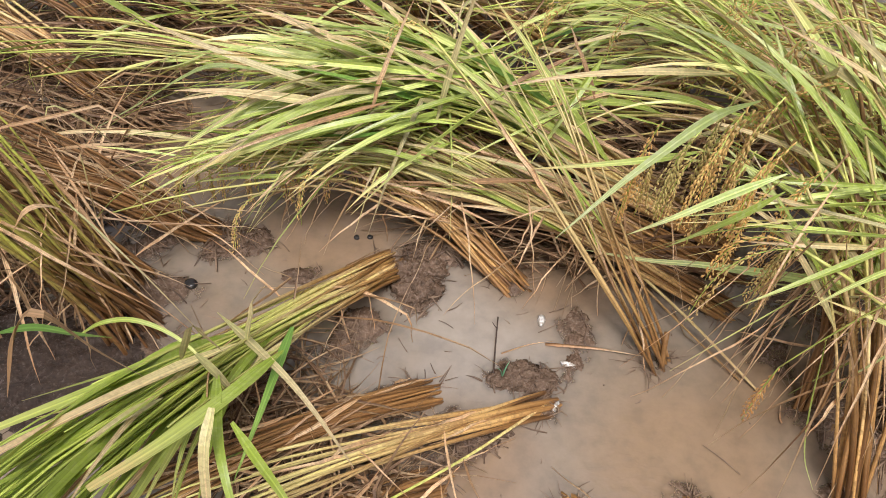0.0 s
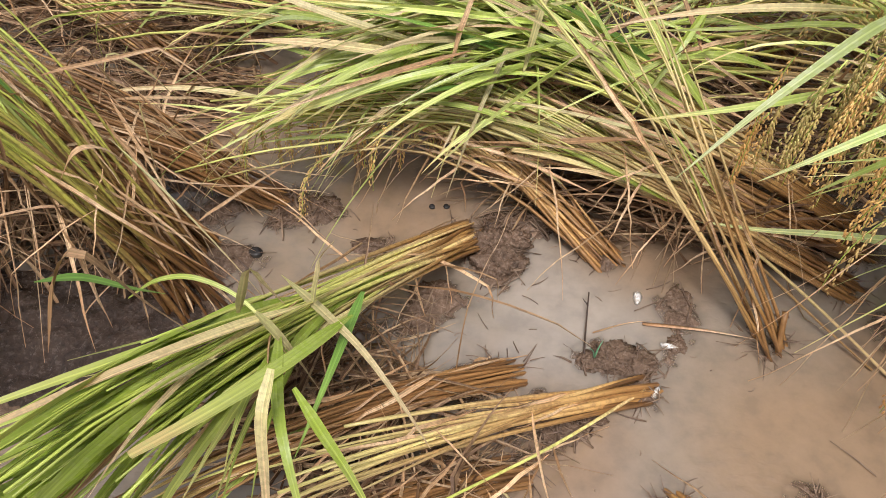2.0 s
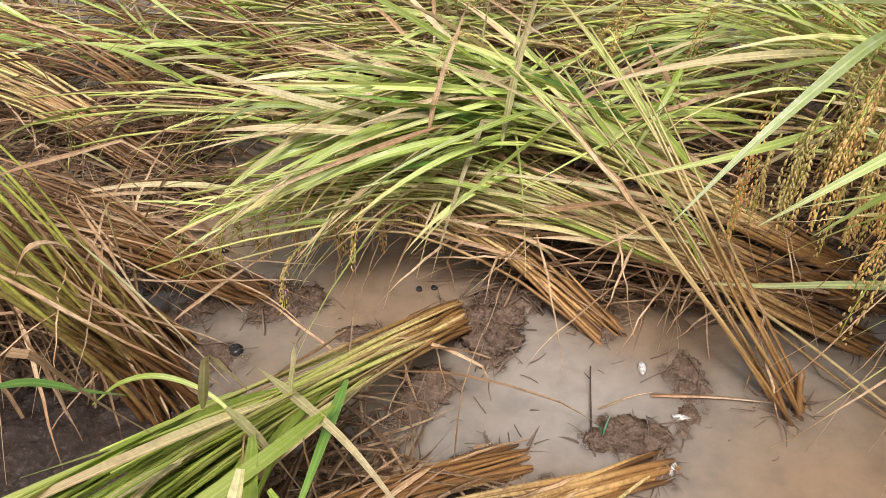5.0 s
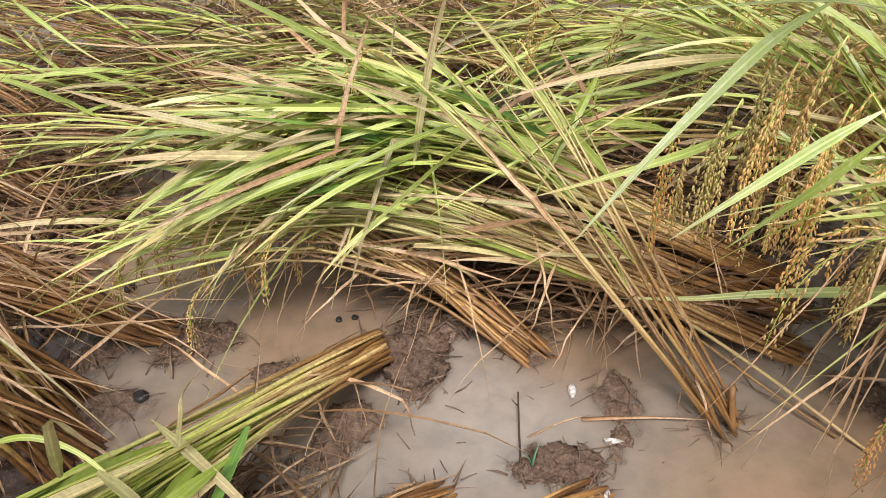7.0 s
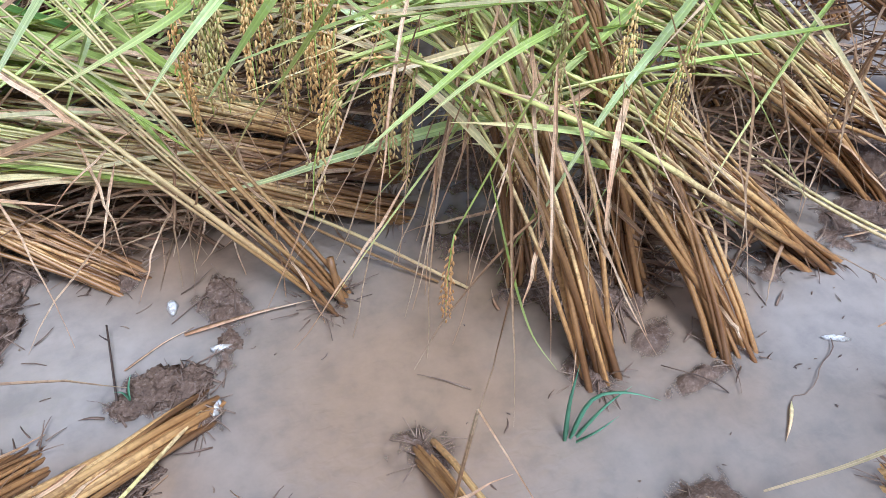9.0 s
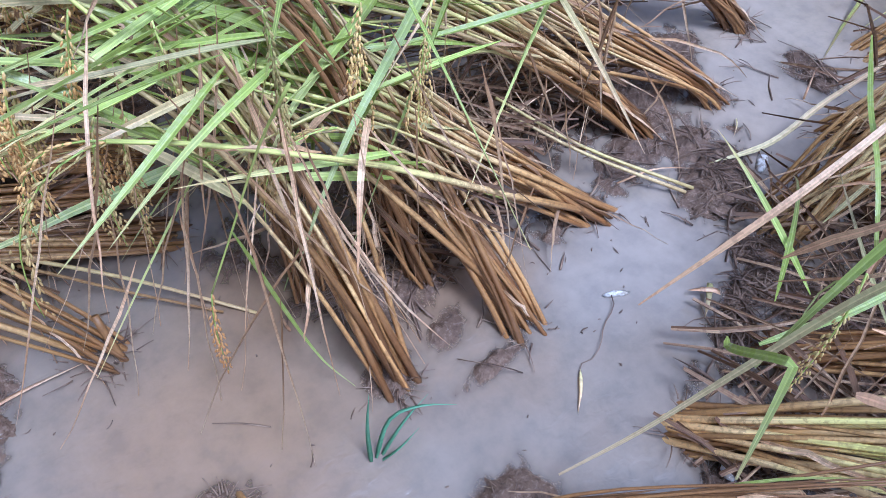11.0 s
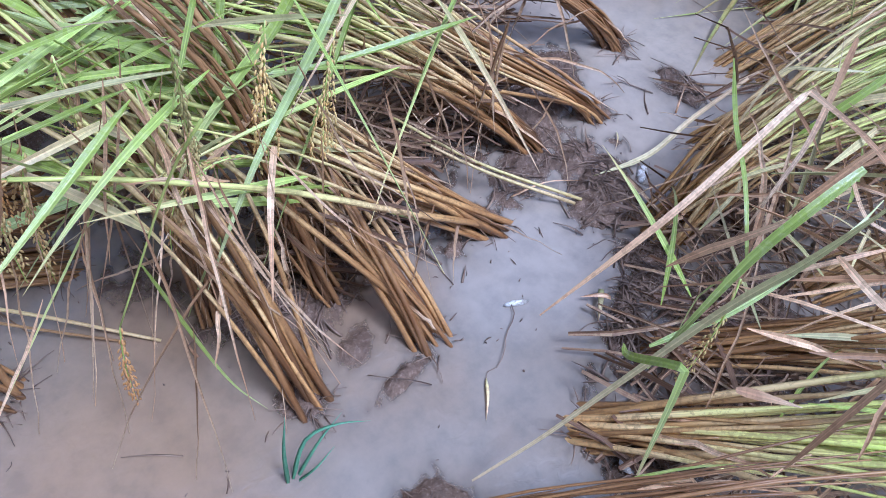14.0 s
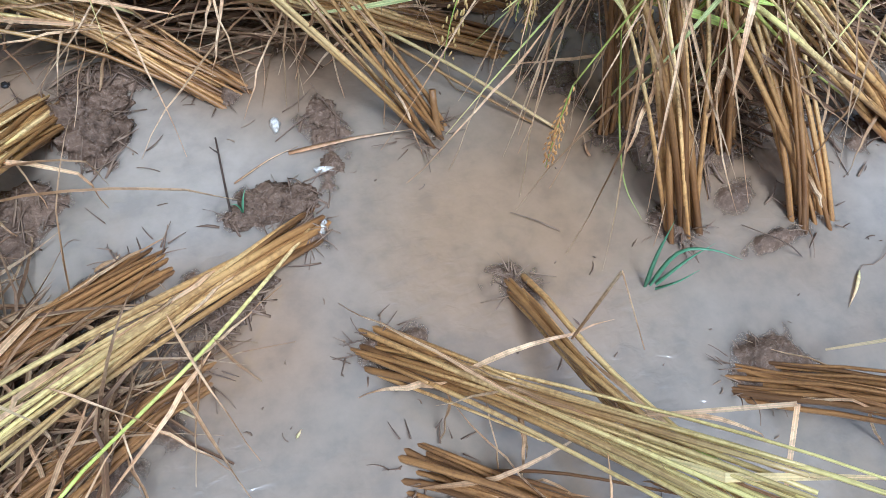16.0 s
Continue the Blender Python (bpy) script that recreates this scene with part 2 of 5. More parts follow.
def water_material():
    m, n, l, b = material("muddy_water")
    big = noise_node(n, l, 3.2, 3)
    r = ramp_node(n, [(0.36, (0.30, 0.258, 0.208)), (0.5, (0.285, 0.235, 0.18)), (0.64, (0.28, 0.215, 0.152))])
    l.new(big.outputs[0], r.inputs[0])
    water_tone = r.outputs[0]
    # the pale patches put sky reflection into the base colour; others are browner
    brown_tone, sky_tone = (0.315, 0.205, 0.118), (0.40, 0.35, 0.295)
    for x, y, reach, tone in ((0.05, 0.79, 0.17, sky_tone), (1.02, 0.44, 0.16, sky_tone), (0.40, 0.57, 0.24, brown_tone), (-0.24, 1.0, 0.2, brown_tone), (-0.62, 1.2, 0.25, brown_tone), (0.2, 0.95, 0.18, brown_tone),
                              (0.04, 0.52, 0.14, brown_tone), (0.72, 0.6, 0.16, brown_tone), (0.55, 0.72, 0.14, brown_tone), (1.42, 0.58, 0.5, (0.43, 0.355, 0.27))):
        tc = n.new("ShaderNodeTexCoord")
        off = n.new("ShaderNodeVectorMath")
        off.operation = "DISTANCE"
        off.inputs[1].default_value = (x, y, 0)
        l.new(tc.outputs["Object"], off.inputs[0])
        wob = n.new("ShaderNodeMath")
        wob.operation = "MULTIPLY_ADD"
        l.new(big.outputs[0], wob.inputs[0])
        wob.inputs[1].default_value = 0.3
        l.new(off.outputs["Value"], wob.inputs[2])
        mr = n.new("ShaderNodeMapRange")
        mr.interpolation_type = "SMOOTHSTEP"
        mr.inputs[1].default_value, mr.inputs[2].default_value = 0.15 + reach * 0.25, 0.15 + reach * 1.1
        mr.inputs[3].default_value, mr.inputs[4].default_value = 0.75, 0.0
        l.new(wob.outputs[0], mr.inputs[0])
        water_tone = mix_colour(n, l, mr.outputs[0], water_tone, tone)
    fine = noise_node(n, l, 26.0, 5, rough=0.6)
    fr = ramp_node(n, [(0.34, (0.86, 0.86, 0.87)), (0.5, (1.0, 0.99, 0.98)), (0.66, (1.1, 1.08, 1.07))])
    l.new(fine.outputs[0], fr.inputs[0])
    col = mix_colour(n, l, 1.0, water_tone, fr.outputs[0], "MULTIPLY")
    l.new(col, b.inputs["Base Color"])
    b.inputs["Roughness"].default_value = 0.6
    b.inputs["Specular IOR Level"].default_value = 0.0
    b.inputs["Coat Weight"].default_value, b.inputs["Coat Roughness"].default_value, b.inputs["Coat IOR"].default_value = 1.0, 0.015, 1.85
    # small wind ripples, livelier in some stretches than in others
    ripple = noise_node(n, l, 48.0, 2.0, stretch=(1.0, 1.5, 1.0), rough=0.5)
    ripple.inputs["Distortion"].default_value = 0.6
    calm = noise_node(n, l, 4.5, 2)
    lively = n.new("ShaderNodeMapRange")
    lively.inputs[1].default_value, lively.inputs[2].default_value, lively.inputs[3].default_value, lively.inputs[4].default_value = 0.40, 0.56, 0.12, 1.0
    l.new(calm.outputs[0], lively.inputs[0])
    swell = n.new("ShaderNodeMath")
    swell.operation = "MULTIPLY"
    l.new(ripple.outputs[0], swell.inputs[0])
    l.new(lively.outputs[0], swell.inputs[1])
    wave = n.new("ShaderNodeBump")
    wave.inputs["Strength"].default_value, wave.inputs["Distance"].default_value = 0.6, 0.005
    l.new(swell.outputs[0], wave.inputs["Height"])
    l.new(wave.outputs[0], b.inputs["Coat Normal"])
    # thin layers of water let the mud beneath show
    deep = n.new("ShaderNodeAttribute")
    deep.attribute_name = "along"
    power = n.new("ShaderNodeMath")
    power.operation = "POWER"
    power.inputs[0].default_value = 0.5
    l.new(deep.outputs["Fac"], power.inputs[1])
    clear = n.new("ShaderNodeMath")
    clear.operation = "SUBTRACT"
    clear.inputs[0].default_value = 1.0
    l.new(power.outputs[0], clear.inputs[1])
    l.new(clear.outputs[0], b.inputs["Alpha"])
    return m


mud_mat = mud_material("wet_mud", ((0.13, 0.086, 0.058), (0.22, 0.15, 0.103), (0.32, 0.225, 0.157)))
# wet mud again, with the shade of the leaning hills in its tones
shaded_mud = mud_material("shaded_mud", ((0.035, 0.023, 0.017), (0.06, 0.04, 0.028), (0.09, 0.06, 0.042)))
water_mat = water_material()


def plain(name, stops, scale, rough=0.6):
    m, n, l, b = material(name)
    s = noise_node(n, l, scale, 4)
    r = ramp_node(n, stops)
    l.new(s.outputs[0], r.inputs[0])
    l.new(r.outputs[0], b.inputs["Base Color"])
    b.inputs["Roughness"].default_value = rough
    bump(n, l, b, s.outputs[0], 0.5, 0.002)
    return m


twig_mat = plain("dark_twig", [(0.3, (0.03, 0.018, 0.012)), (0.7, (0.09, 0.055, 0.035))], 120)
husk_mat = plain("white_husk", [(0.42, (0.42, 0.37, 0.3)), (0.55, (0.78, 0.76, 0.72))], 160, 0.4)
shell_mat = plain("snail_shell", [(0.3, (0.012, 0.012, 0.014)), (0.7, (0.05, 0.045, 0.04))], 60, 0.25)
litter_mat = plain("wet_litter", [(0.3, (0.09, 0.055, 0.036)), (0.5, (0.19, 0.12, 0.075)), (0.75, (0.36, 0.25, 0.16))], 25, 0.5)

# ---- mesh helpers ----
rng = random.Random(7)


def vec(p):
    return np.array(p, float)


def unit(v):
    return v / max(np.linalg.norm(v), 1e-9)


def spline(points, count):
    """An evenly spaced smooth curve through the points."""
    p = [vec(q) for q in points]
    if len(p) == 2:
        p.insert(1, (p[0] + p[1]) / 2)
    p = [2 * p[0] - p[1]] + p + [2 * p[-1] - p[-2]]
    out = []
    for i in range(1, len(p) - 2):
        a, b, c, d = p[i - 1:i + 3]
        for t in np.linspace(0, 1, 12, endpoint=False):
            out.append(0.5 * (2 * b + (c - a) * t + (2 * a - 5 * b + 4 * c - d) * t * t + (3 * b - a - 3 * c + d) * t ** 3))
    out = np.array(out + [p[-2]])
    s = np.concatenate([[0], np.cumsum(np.linalg.norm(np.diff(out, axis=0), axis=1))])
    even = np.linspace(0, s[-1], count)
    return np.stack([np.interp(even, s, out[:, k]) for k in range(3)], 1), s[-1]


def tangents(path):
    t = np.gradient(path, axis=0)
    return t / np.maximum(np.linalg.norm(t, axis=1, keepdims=True), 1e-9)


def tube(path, radii, sides=6, twist=0.0):
    t = tangents(path)
    verts, faces = [], []
    u = unit(np.cross(t[0], (0.3, 0.2, 1.0)))
    for i, (c, d) in enumerate(zip(path, t)):
        u = unit(u - d * np.dot(u, d))
        w = np.cross(d, u)
        for k in range(sides):
            a = 2 * math.pi * k / sides + twist
            verts.append(c + radii[i] * (math.cos(a) * u + math.sin(a) * w))
    n = len(path)
    for i in range(n - 1):
        for k in range(sides):
            a, b = i * sides + k, i * sides + (k + 1) % sides
            faces.append((a, b, b + sides, a + sides))
    faces.append(tuple(range(sides - 1, -1, -1)))
    faces.append(tuple(range((n - 1) * sides, n * sides)))
    return verts, faces, np.repeat(np.arange(n), sides)


def blade(path, widths, fold=0.25, roll=0.0, thick=0.0004, face=(0, 0, 1.0)):
    """A leaf blade with a keel along its midrib. face: the side to which its upper surface turns."""
    t = tangents(path)
    verts, faces = [], []
    n = len(path)
    for i, (c, d) in enumerate(zip(path, t)):
        side = np.cross(d, face)
        if np.linalg.norm(side) < 0.15:
            side = np.cross(d, (0.6, 0.8, 0.0))
        side = unit(side)
        up = np.cross(side, d)
        a = roll * (0.4 + i / n)
        s2 = math.cos(a) * side + math.sin(a) * up
        u2 = np.cross(s2, d)
        h = widths[i] / 2
        verts += [c - s2 * h + u2 * h * fold, c + u2 * thick, c + s2 * h + u2 * h * fold, c - u2 * thick]
    for i in range(n - 1):
        for k in range(4):
            a, b = i * 4 + k, i * 4 + (k + 1) % 4
            faces.append((a, a + 4, b + 4, b))
    faces += [(0, 1, 2, 3), (4 * n - 1, 4 * n - 2, 4 * n - 3, 4 * n - 4)]
    return verts, faces, np.repeat(np.arange(n), 4)


def part(name, geo, mat, parent, along=None, label="", kind="", sharp=False, sides=0):
    """One mesh object, under a thing or on its own."""
    verts, faces = geo[0], geo[1]
    me = bpy.data.meshes.new(name)
    me.from_pydata([tuple(map(float, v)) for v in verts], [], faces)
    me.materials.append(mat)
    me.shade_smooth()
    if sharp:
        me.set_sharp_from_angle(angle=radians(12))
    if along is not None:
        at = me.attributes.new("along", "FLOAT", "POINT")
        at.data.foreach_set("value", np.asarray(along, np.float32))
        if sharp:
            wide = me.attributes.new("across", "FLOAT", "POINT")
            wide.data.foreach_set("value", np.tile(np.array((-1, 0, 1, 0), np.float32), len(verts) // 4))
    if sides:
        wide = me.attributes.new("across", "FLOAT", "POINT")
        wide.data.foreach_set("value", np.tile(np.abs(np.arange(sides, dtype=np.float32) - sides / 2) / sides * 2, len(verts) // sides))
    ob = new(name, me)
    if parent is not None:
        ob.parent = parent
        ob.matrix_parent_inverse = Matrix.Translation(-parent.location)
    return tagged(ob, label=label, kind=kind)


def thing(name, at, label, category, group=""):
    ob = new(name)
    ob.location = at
    ob.empty_display_size = 0.02
    return tagged(ob, label, category, group)


# ---- ground and water ----
# mud that rises to the surface: centre, reach across and along, turn, height
# some low mounds only darken water, in place of shade and mirrored plants
CLODS = [(-0.85, 1.14, 0.22, 0.10, 0.0, 0.004), (-0.62, 1.02, 0.10, 0.05, 0.0, 0.0), (-0.055, 0.885, 0.06, 0.08, 0.3, 0.010), (-0.015, 0.965, 0.075, 0.04, 0.1, 0.016), (-0.40, 0.965, 0.08, 0.05, 0.2, 0.010), (0.13, 0.695, 0.08, 0.05, 0.1, 0.004),
         (0.235, 0.80, 0.04, 0.09, 0.2, 0.0), (0.215, 0.715, 0.02, 0.03, 0.2, 0.003), (-0.265, 0.885, 0.06, 0.025, 0.6, 0.006), (0.05, 0.57, 0.07, 0.035, 0.7, 0.006),
         (0.72, 0.447, 0.075, 0.018, 0.05, 0.004), (1.19, 0.46, 0.10, 0.07, 0.4, 0.008), (1.10, 0.32, 0.10, 0.05, 0.9, 0.010), (0.96, 0.265, 0.08, 0.05, 0.8, 0.010),
         (-0.16, 0.76, 0.09, 0.05, 0.7, 0.010), (-0.09, 0.635, 0.08, 0.04, 0.6, 0.006), (1.12, 0.17, 0.14, 0.10, 0.5, 0.016), (0.88, 0.16, 0.10, 0.07, 0.4, 0.012),
         (1.40, 0.30, 0.18, 0.1, 0.2, 0.016), (-0.68, 0.68, 0.22, 0.13, 0.0, 0.024), (-0.86, 0.60, 0.2, 0.15, 0.0, 0.022), (0.55, 1.38, 0.3, 0.12, 0.0, 0.008), (1.52, 0.52, 0.05, 0.08, 0.2, 0.008),
         (1.33, 0.72, 0.12, 0.07, 0.2, 0.006), (-0.5, 0.83, 0.07, 0.05, 0.2, 0.004), (0.71, 0.52, 0.05, 0.03, 0.4, 0.0), (0.62, 0.30, 0.06, 0.05, 0.4, 0.004),
         (0.23, 0.45, 0.05, 0.03, 0.7, 0.006), (1.75, 0.95, 0.2, 0.1, 0.1, 0.008),
         (0.67, 0.91, 0.18, 0.15, 0.0, 0.003), (0.57, 0.79, 0.09, 0.08, 0.0, 0.001), (0.72, 0.66, 0.16, 0.10, 0.1, 0.006), (0.90, 0.66, 0.16, 0.08, 0.2, 0.003), (1.08, 0.69, 0.16, 0.09, 0.2, 0.005), (0.5, 1.17, 0.25, 0.12, 0.0, 0.004),
         (1.13, 0.585, 0.12, 0.06, 0.1, 0.010), (1.22, 0.535, 0.07, 0.045, 0.0, 0.008), (1.26, 0.70, 0.14, 0.08, 0.0, 0.009), (1.24, 0.50, 0.09, 0.045, 0.3, 0.005), (0.90, 0.275, 0.07, 0.035, 0.6, 0.004), (1.03, 0.315, 0.06, 0.035, 0.5, 0.008), (1.36, 0.69, 0.10, 0.06, 0.3, 0.003),
         (-0.57, 0.95, 0.09, 0.05, 0.2, 0.001), (0.02, 0.58, 0.08, 0.05, 0.8, 0.003), (0.80, 0.80, 0.14, 0.09, 0.0, 0.001), (0.98, 0.80, 0.14, 0.09, 0.0, 0.004), (-0.95, 1.42, 0.3, 0.09, 0.0, 0.004), (-0.80, 1.27, 0.2, 0.09, 0.0, 0.003), (0.92, 0.565, 0.08, 0.05, 0.3, 0.002), (-0.08, 0.47, 0.10, 0.08, 0.7, 0.004), (-0.9, 1.62, 0.5, 0.2, 0.0, 0.008), (0.1, 1.45, 0.5, 0.2, 0.0, 0.008)]
# soft mud heaped round the roots
CLODS += [(x, y, 0.045, 0.036, 0.3 * k, 0.002) for k, (x, y) in enumerate(((0.61, 0.51), (0.785, 0.465), (0.995, 0.545), (0.60, 0.68), (0.74, 0.61), (1.17, 0.61), (1.325, 0.59), (1.52, 0.69), (0.20, 0.47), (0.38, 0.495), (0.59, 0.295), (0.36, 0.742),
                                                                           (0.50, 0.88), (0.53, 0.965), (0.54, 1.04), (0.12, 0.91), (-0.005, 0.50), (0.17, 0.65)))]


def lump(x, y, s):
    return noise.fractal(Vector((x * s, y * s, 0.7)), 0.8, 2.1, 5)


def mud_height(x, y):
    h, rise = -0.022 + 0.009 * lump(x, y, 3.0), 0.0
    for cx, cy, a, b, turn, top in CLODS:
        dx, dy = x - cx, y - cy
        u, v = (dx * math.cos(turn) + dy * math.sin(turn)) / a, (dy * math.cos(turn) - dx * math.sin(turn)) / b
        d2 = u * u + v * v
        if d2 < 5:
            rise = max(rise, (top + 0.021) * math.exp(-d2 * 0.9))
    ragged = min(1.0, rise / 0.02)
    h += rise + ragged * (0.009 * lump(x, y, 20.0) + 0.009 * lump(x + 3, y, 48.0) + 0.005 * abs(lump(x, y + 5, 110.0)))
    return h + 0.002 * lump(x, y, 40.0)


def graded(lo, a, b, hi, fine, coarse):
    mid = list(np.arange(a, b, fine))
    left, right = list(np.arange(lo, a - coarse / 2, coarse)), list(np.arange(b + coarse, hi, coarse))
    reach = [1.0, 3.0, 9.0, 30.0, 100.0, 400.0]
    return [lo - o for o in reversed(reach)] + left + mid + right + [hi + o for o in reach]


def ground_sheet():
    xs, ys = graded(-1.7, -0.75, 1.55, 2.3, 0.0055, 0.03), graded(-0.1, 0.12, 1.12, 2.8, 0.0055, 0.03)
    inside = lambda x, y: -1.7 < x < 2.3 and -0.1 < y < 2.8
    verts = [(x, y, mud_height(x, y) if inside(x, y) else -0.02) for y in ys for x in xs]
    w = len(xs)
    faces = [(j * w + i, j * w + i + 1, (j + 1) * w + i + 1, (j + 1) * w + i) for j in range(len(ys) - 1) for i in range(w - 1)]
    return verts, faces


ground = part("ground", ground_sheet(), mud_mat, None)
tagged(ground, "wet brown paddy mud with lumps rising out of the water", "ground", kind="structure")


def shaded_bank():
    """Waterlogged mud under the leaning hills with their shade put into its colour, sinking below the rest at its rim.
    """
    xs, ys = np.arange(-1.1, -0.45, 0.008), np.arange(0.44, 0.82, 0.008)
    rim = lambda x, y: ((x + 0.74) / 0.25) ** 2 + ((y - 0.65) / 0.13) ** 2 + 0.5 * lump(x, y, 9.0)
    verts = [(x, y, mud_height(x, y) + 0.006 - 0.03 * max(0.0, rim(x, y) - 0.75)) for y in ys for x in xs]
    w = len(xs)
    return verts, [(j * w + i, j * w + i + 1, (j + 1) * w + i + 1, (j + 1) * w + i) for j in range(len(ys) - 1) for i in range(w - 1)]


tagged(part("mud_bank", shaded_bank(), shaded_mud, None), "waterlogged mud between leaning rice hills, darkened with their shade", "mud bank", kind="structure")


def water_sheet():
    """The flat surface, and at each point its depth in units of the depth at which half the bottom is hidden."""
    xs, ys = graded(-1.7, -0.75, 1.55, 2.3, 0.009, 0.04), graded(-0.1, 0.12, 1.12, 2.8, 0.009, 0.04)
    inside = lambda x, y: -1.7 < x < 2.3 and -0.1 < y < 2.8
    verts = [(x, y, 0.0) for y in ys for x in xs]
    depth = [max(0.0, -mud_height(x, y)) / 0.0026 if inside(x, y) else 4.5 for y in ys for x in xs]
    w = len(xs)
    faces = [(j * w + i, j * w + i + 1, (j + 1) * w + i + 1, (j + 1) * w + i) for j in range(len(ys) - 1) for i in range(w - 1)]
    return verts, faces, depth


sheet = water_sheet()
water = part("water", sheet, water_mat, None, sheet[2])
tagged(water, "still muddy brown flood water between the rice hills", "water", kind="structure")


# ---- rice ----
def stem_path(axis_pts, length, offset0, offset1, bow, count):
    full, total = spline(axis_pts, 40)
    s = np.linspace(0, 1, 40)
    want = np.linspace(0, length, count)
    d = s * total
    path = np.stack([np.interp(want, d, full[:, k]) for k in range(3)], 1)
    over = want > total
    if over.any():
        end = unit(full[-1] - full[-4])
        for i in np.nonzero(over)[0]:
            x = want[i] - total
            path[i] = full[-1] + end * x + vec((0, 0, -0.7 * x * x))
    u = want / max(total, 0.01)
    path += np.outer(np.clip(1 - u * 1.2, 0, 1) ** 1.3, offset0) + np.outer(np.clip(u, 0, 1.4) ** 1.2, offset1)
    path += np.outer(np.sin(np.clip(u, 0, 1) * math.pi), bow)
    path[:, 2] = np.where(u > 0.12, np.maximum(path[:, 2], 0.006), path[:, 2])
    return path


def grow_blade(start, direction, length, droop, sway, count, floor=0.004, kink=None, ends=False):
    p, d = vec(start), unit(vec(direction))
    pts, ds = [p.copy()], length / (count - 1)
    for i in range(count - 1):
        if kink and i == kink[0]:
            d = unit(d + vec(kink[1]))
        d = unit(d + vec((sway[0] * ds, sway[1] * ds, -droop * ds * (0.4 + 1.6 * i / count))))
        p = p + d * ds
        if p[2] < floor and ends and len(pts) > 1:
            pts.append(p.copy())
            return spline(pts, count)[0]
        if p[2] < floor:
            p[2] = floor
            d = unit(vec((d[0], d[1], max(d[2], -0.02))) + 1e-6)
        pts.append(p.copy())
    return np.array(pts)


def blade_widths(width, count, sheath=0.16):
    t = np.linspace(0, 1, count)
    return width * np.minimum(1, sheath + t * 4.5) * np.clip(1 - t ** 2.1, 0.03, 1)


GRAIN = None


def grain_shape():
    verts, faces = [], []
    rows = [(0.0, 0.12), (0.25, 0.85), (0.6, 1.0), (0.88, 0.5), (1.0, 0.06)]
    for z, r in rows:
        for k in range(5):
            a = 2 * math.pi * k / 5
            verts.append((r * math.cos(a), 0.72 * r * math.sin(a), z))
    for i in range(len(rows) - 1):
        for k in range(5):
            a, b = i * 5 + k, i * 5 + (k + 1) % 5
            faces.append((a, b, b + 5, a + 5))
    faces += [(4, 3, 2, 1, 0), (20, 21, 22, 23, 24)]
    return np.array(verts), faces


GRAIN = grain_shape()


def panicle(parent, start, direction, length, r, grains=70, ripe=0.5, mat=None):
    """A drooping ear: a thin stalk with grains on short side branches."""
    path = grow_blade(start, direction, length, 9.0 / max(length, 0.1) * 0.5, (r.uniform(-.6, .6), r.uniform(-.6, .6)), 12, 0.012)
    ear = part("panicle", tube(path, np.linspace(0.0012, 0.0005, 12), 4), leaf_green, parent, np.full(48, 0.3), "drooping ear of ripening rice")
    verts, faces, along = [], [], []
    gv, gf = GRAIN
    strands = 5
    for b in range(strands):
        f0 = 0.06 + 0.42 * b / strands
        k0 = int(f0 * 11)
        lean = vec((r.gauss(0, 1), r.gauss(0, 1), 0)) * 0.03 * length
        own = path[k0:] + np.outer(np.sin(np.linspace(0, 2.2, 12 - k0)), lean)
        count = max(6, round(grains / strands))
        strand, _ = spline(own[:max(3, len(own) - r.randrange(0, 3))], count + 1)
        t = tangents(strand)
        turn = r.uniform(0, math.pi)
        for g in range(count):
            d0 = t[g]
            u = unit(np.cross(d0, (0.31, 0.57, 0.76)))
            w = np.cross(d0, u)
            a = turn + math.pi * g + r.gauss(0, 0.5)
            out = math.cos(a) * u + math.sin(a) * w
            c = strand[g] + out * r.uniform(0.0008, 0.002)
            d = unit(d0 + out * r.uniform(0.15, 0.4))
            x = unit(np.cross(d, out))
            y = np.cross(d, x)
            size, fat = r.uniform(0.0062, 0.0078), r.uniform(0.0013, 0.0016)
            k = len(verts)
            for v in gv:
                verts.append(c + x * v[0] * fat + y * v[1] * fat + d * v[2] * size)
            faces += [tuple(q + k for q in fc) for fc in gf]
            along += [min(1, max(0, ripe + 0.25 * (g / count - 0.5) + r.gauss(0, 0.14)))] * len(gv)
    part("grain_head", (verts, faces), mat or grain_mat, ear, along, "golden ripening grains")
    return ear


def leaf(parent, start, direction, length, width, r, kind="green", droop=2.2, count=10, floor=0.004):
    mat = {"green": leaf_green, "fresh": leaf_fresh, "dewy": leaf_dewy, "deep": leaf_deep, "pale": leaf_pale, "dry": leaf_dry, "weed": leaf_weed}[kind]
    kink = None
    if kind in ("dry", "pale") and r.random() < 0.25:
        kink = (r.randrange(3, 7), (r.uniform(-.9, .9), r.uniform(-.9, .9), r.uniform(-1.3, 0.1)))
    path = grow_blade(start, direction, length, droop, (r.uniform(-1.5, 1.5), r.uniform(-1.5, 1.5)), count, floor, kink, kind == "dry")
    if kind == "dry":
        path += np.array([[r.gauss(0, 0.0012) for _ in range(3)] for _ in range(count)])
    geo = blade(path, blade_widths(width, count), r.uniform(0.1, 0.5) if kind != "dry" else r.uniform(0.3, 1.1), r.uniform(-1, 1) if kind != "dry" else r.uniform(-2.5, 2.5))
    name = "dry_leaf" if kind == "dry" else "leaf"
    return part(name, geo, mat, parent, geo[2] / (count - 1), sharp=True)


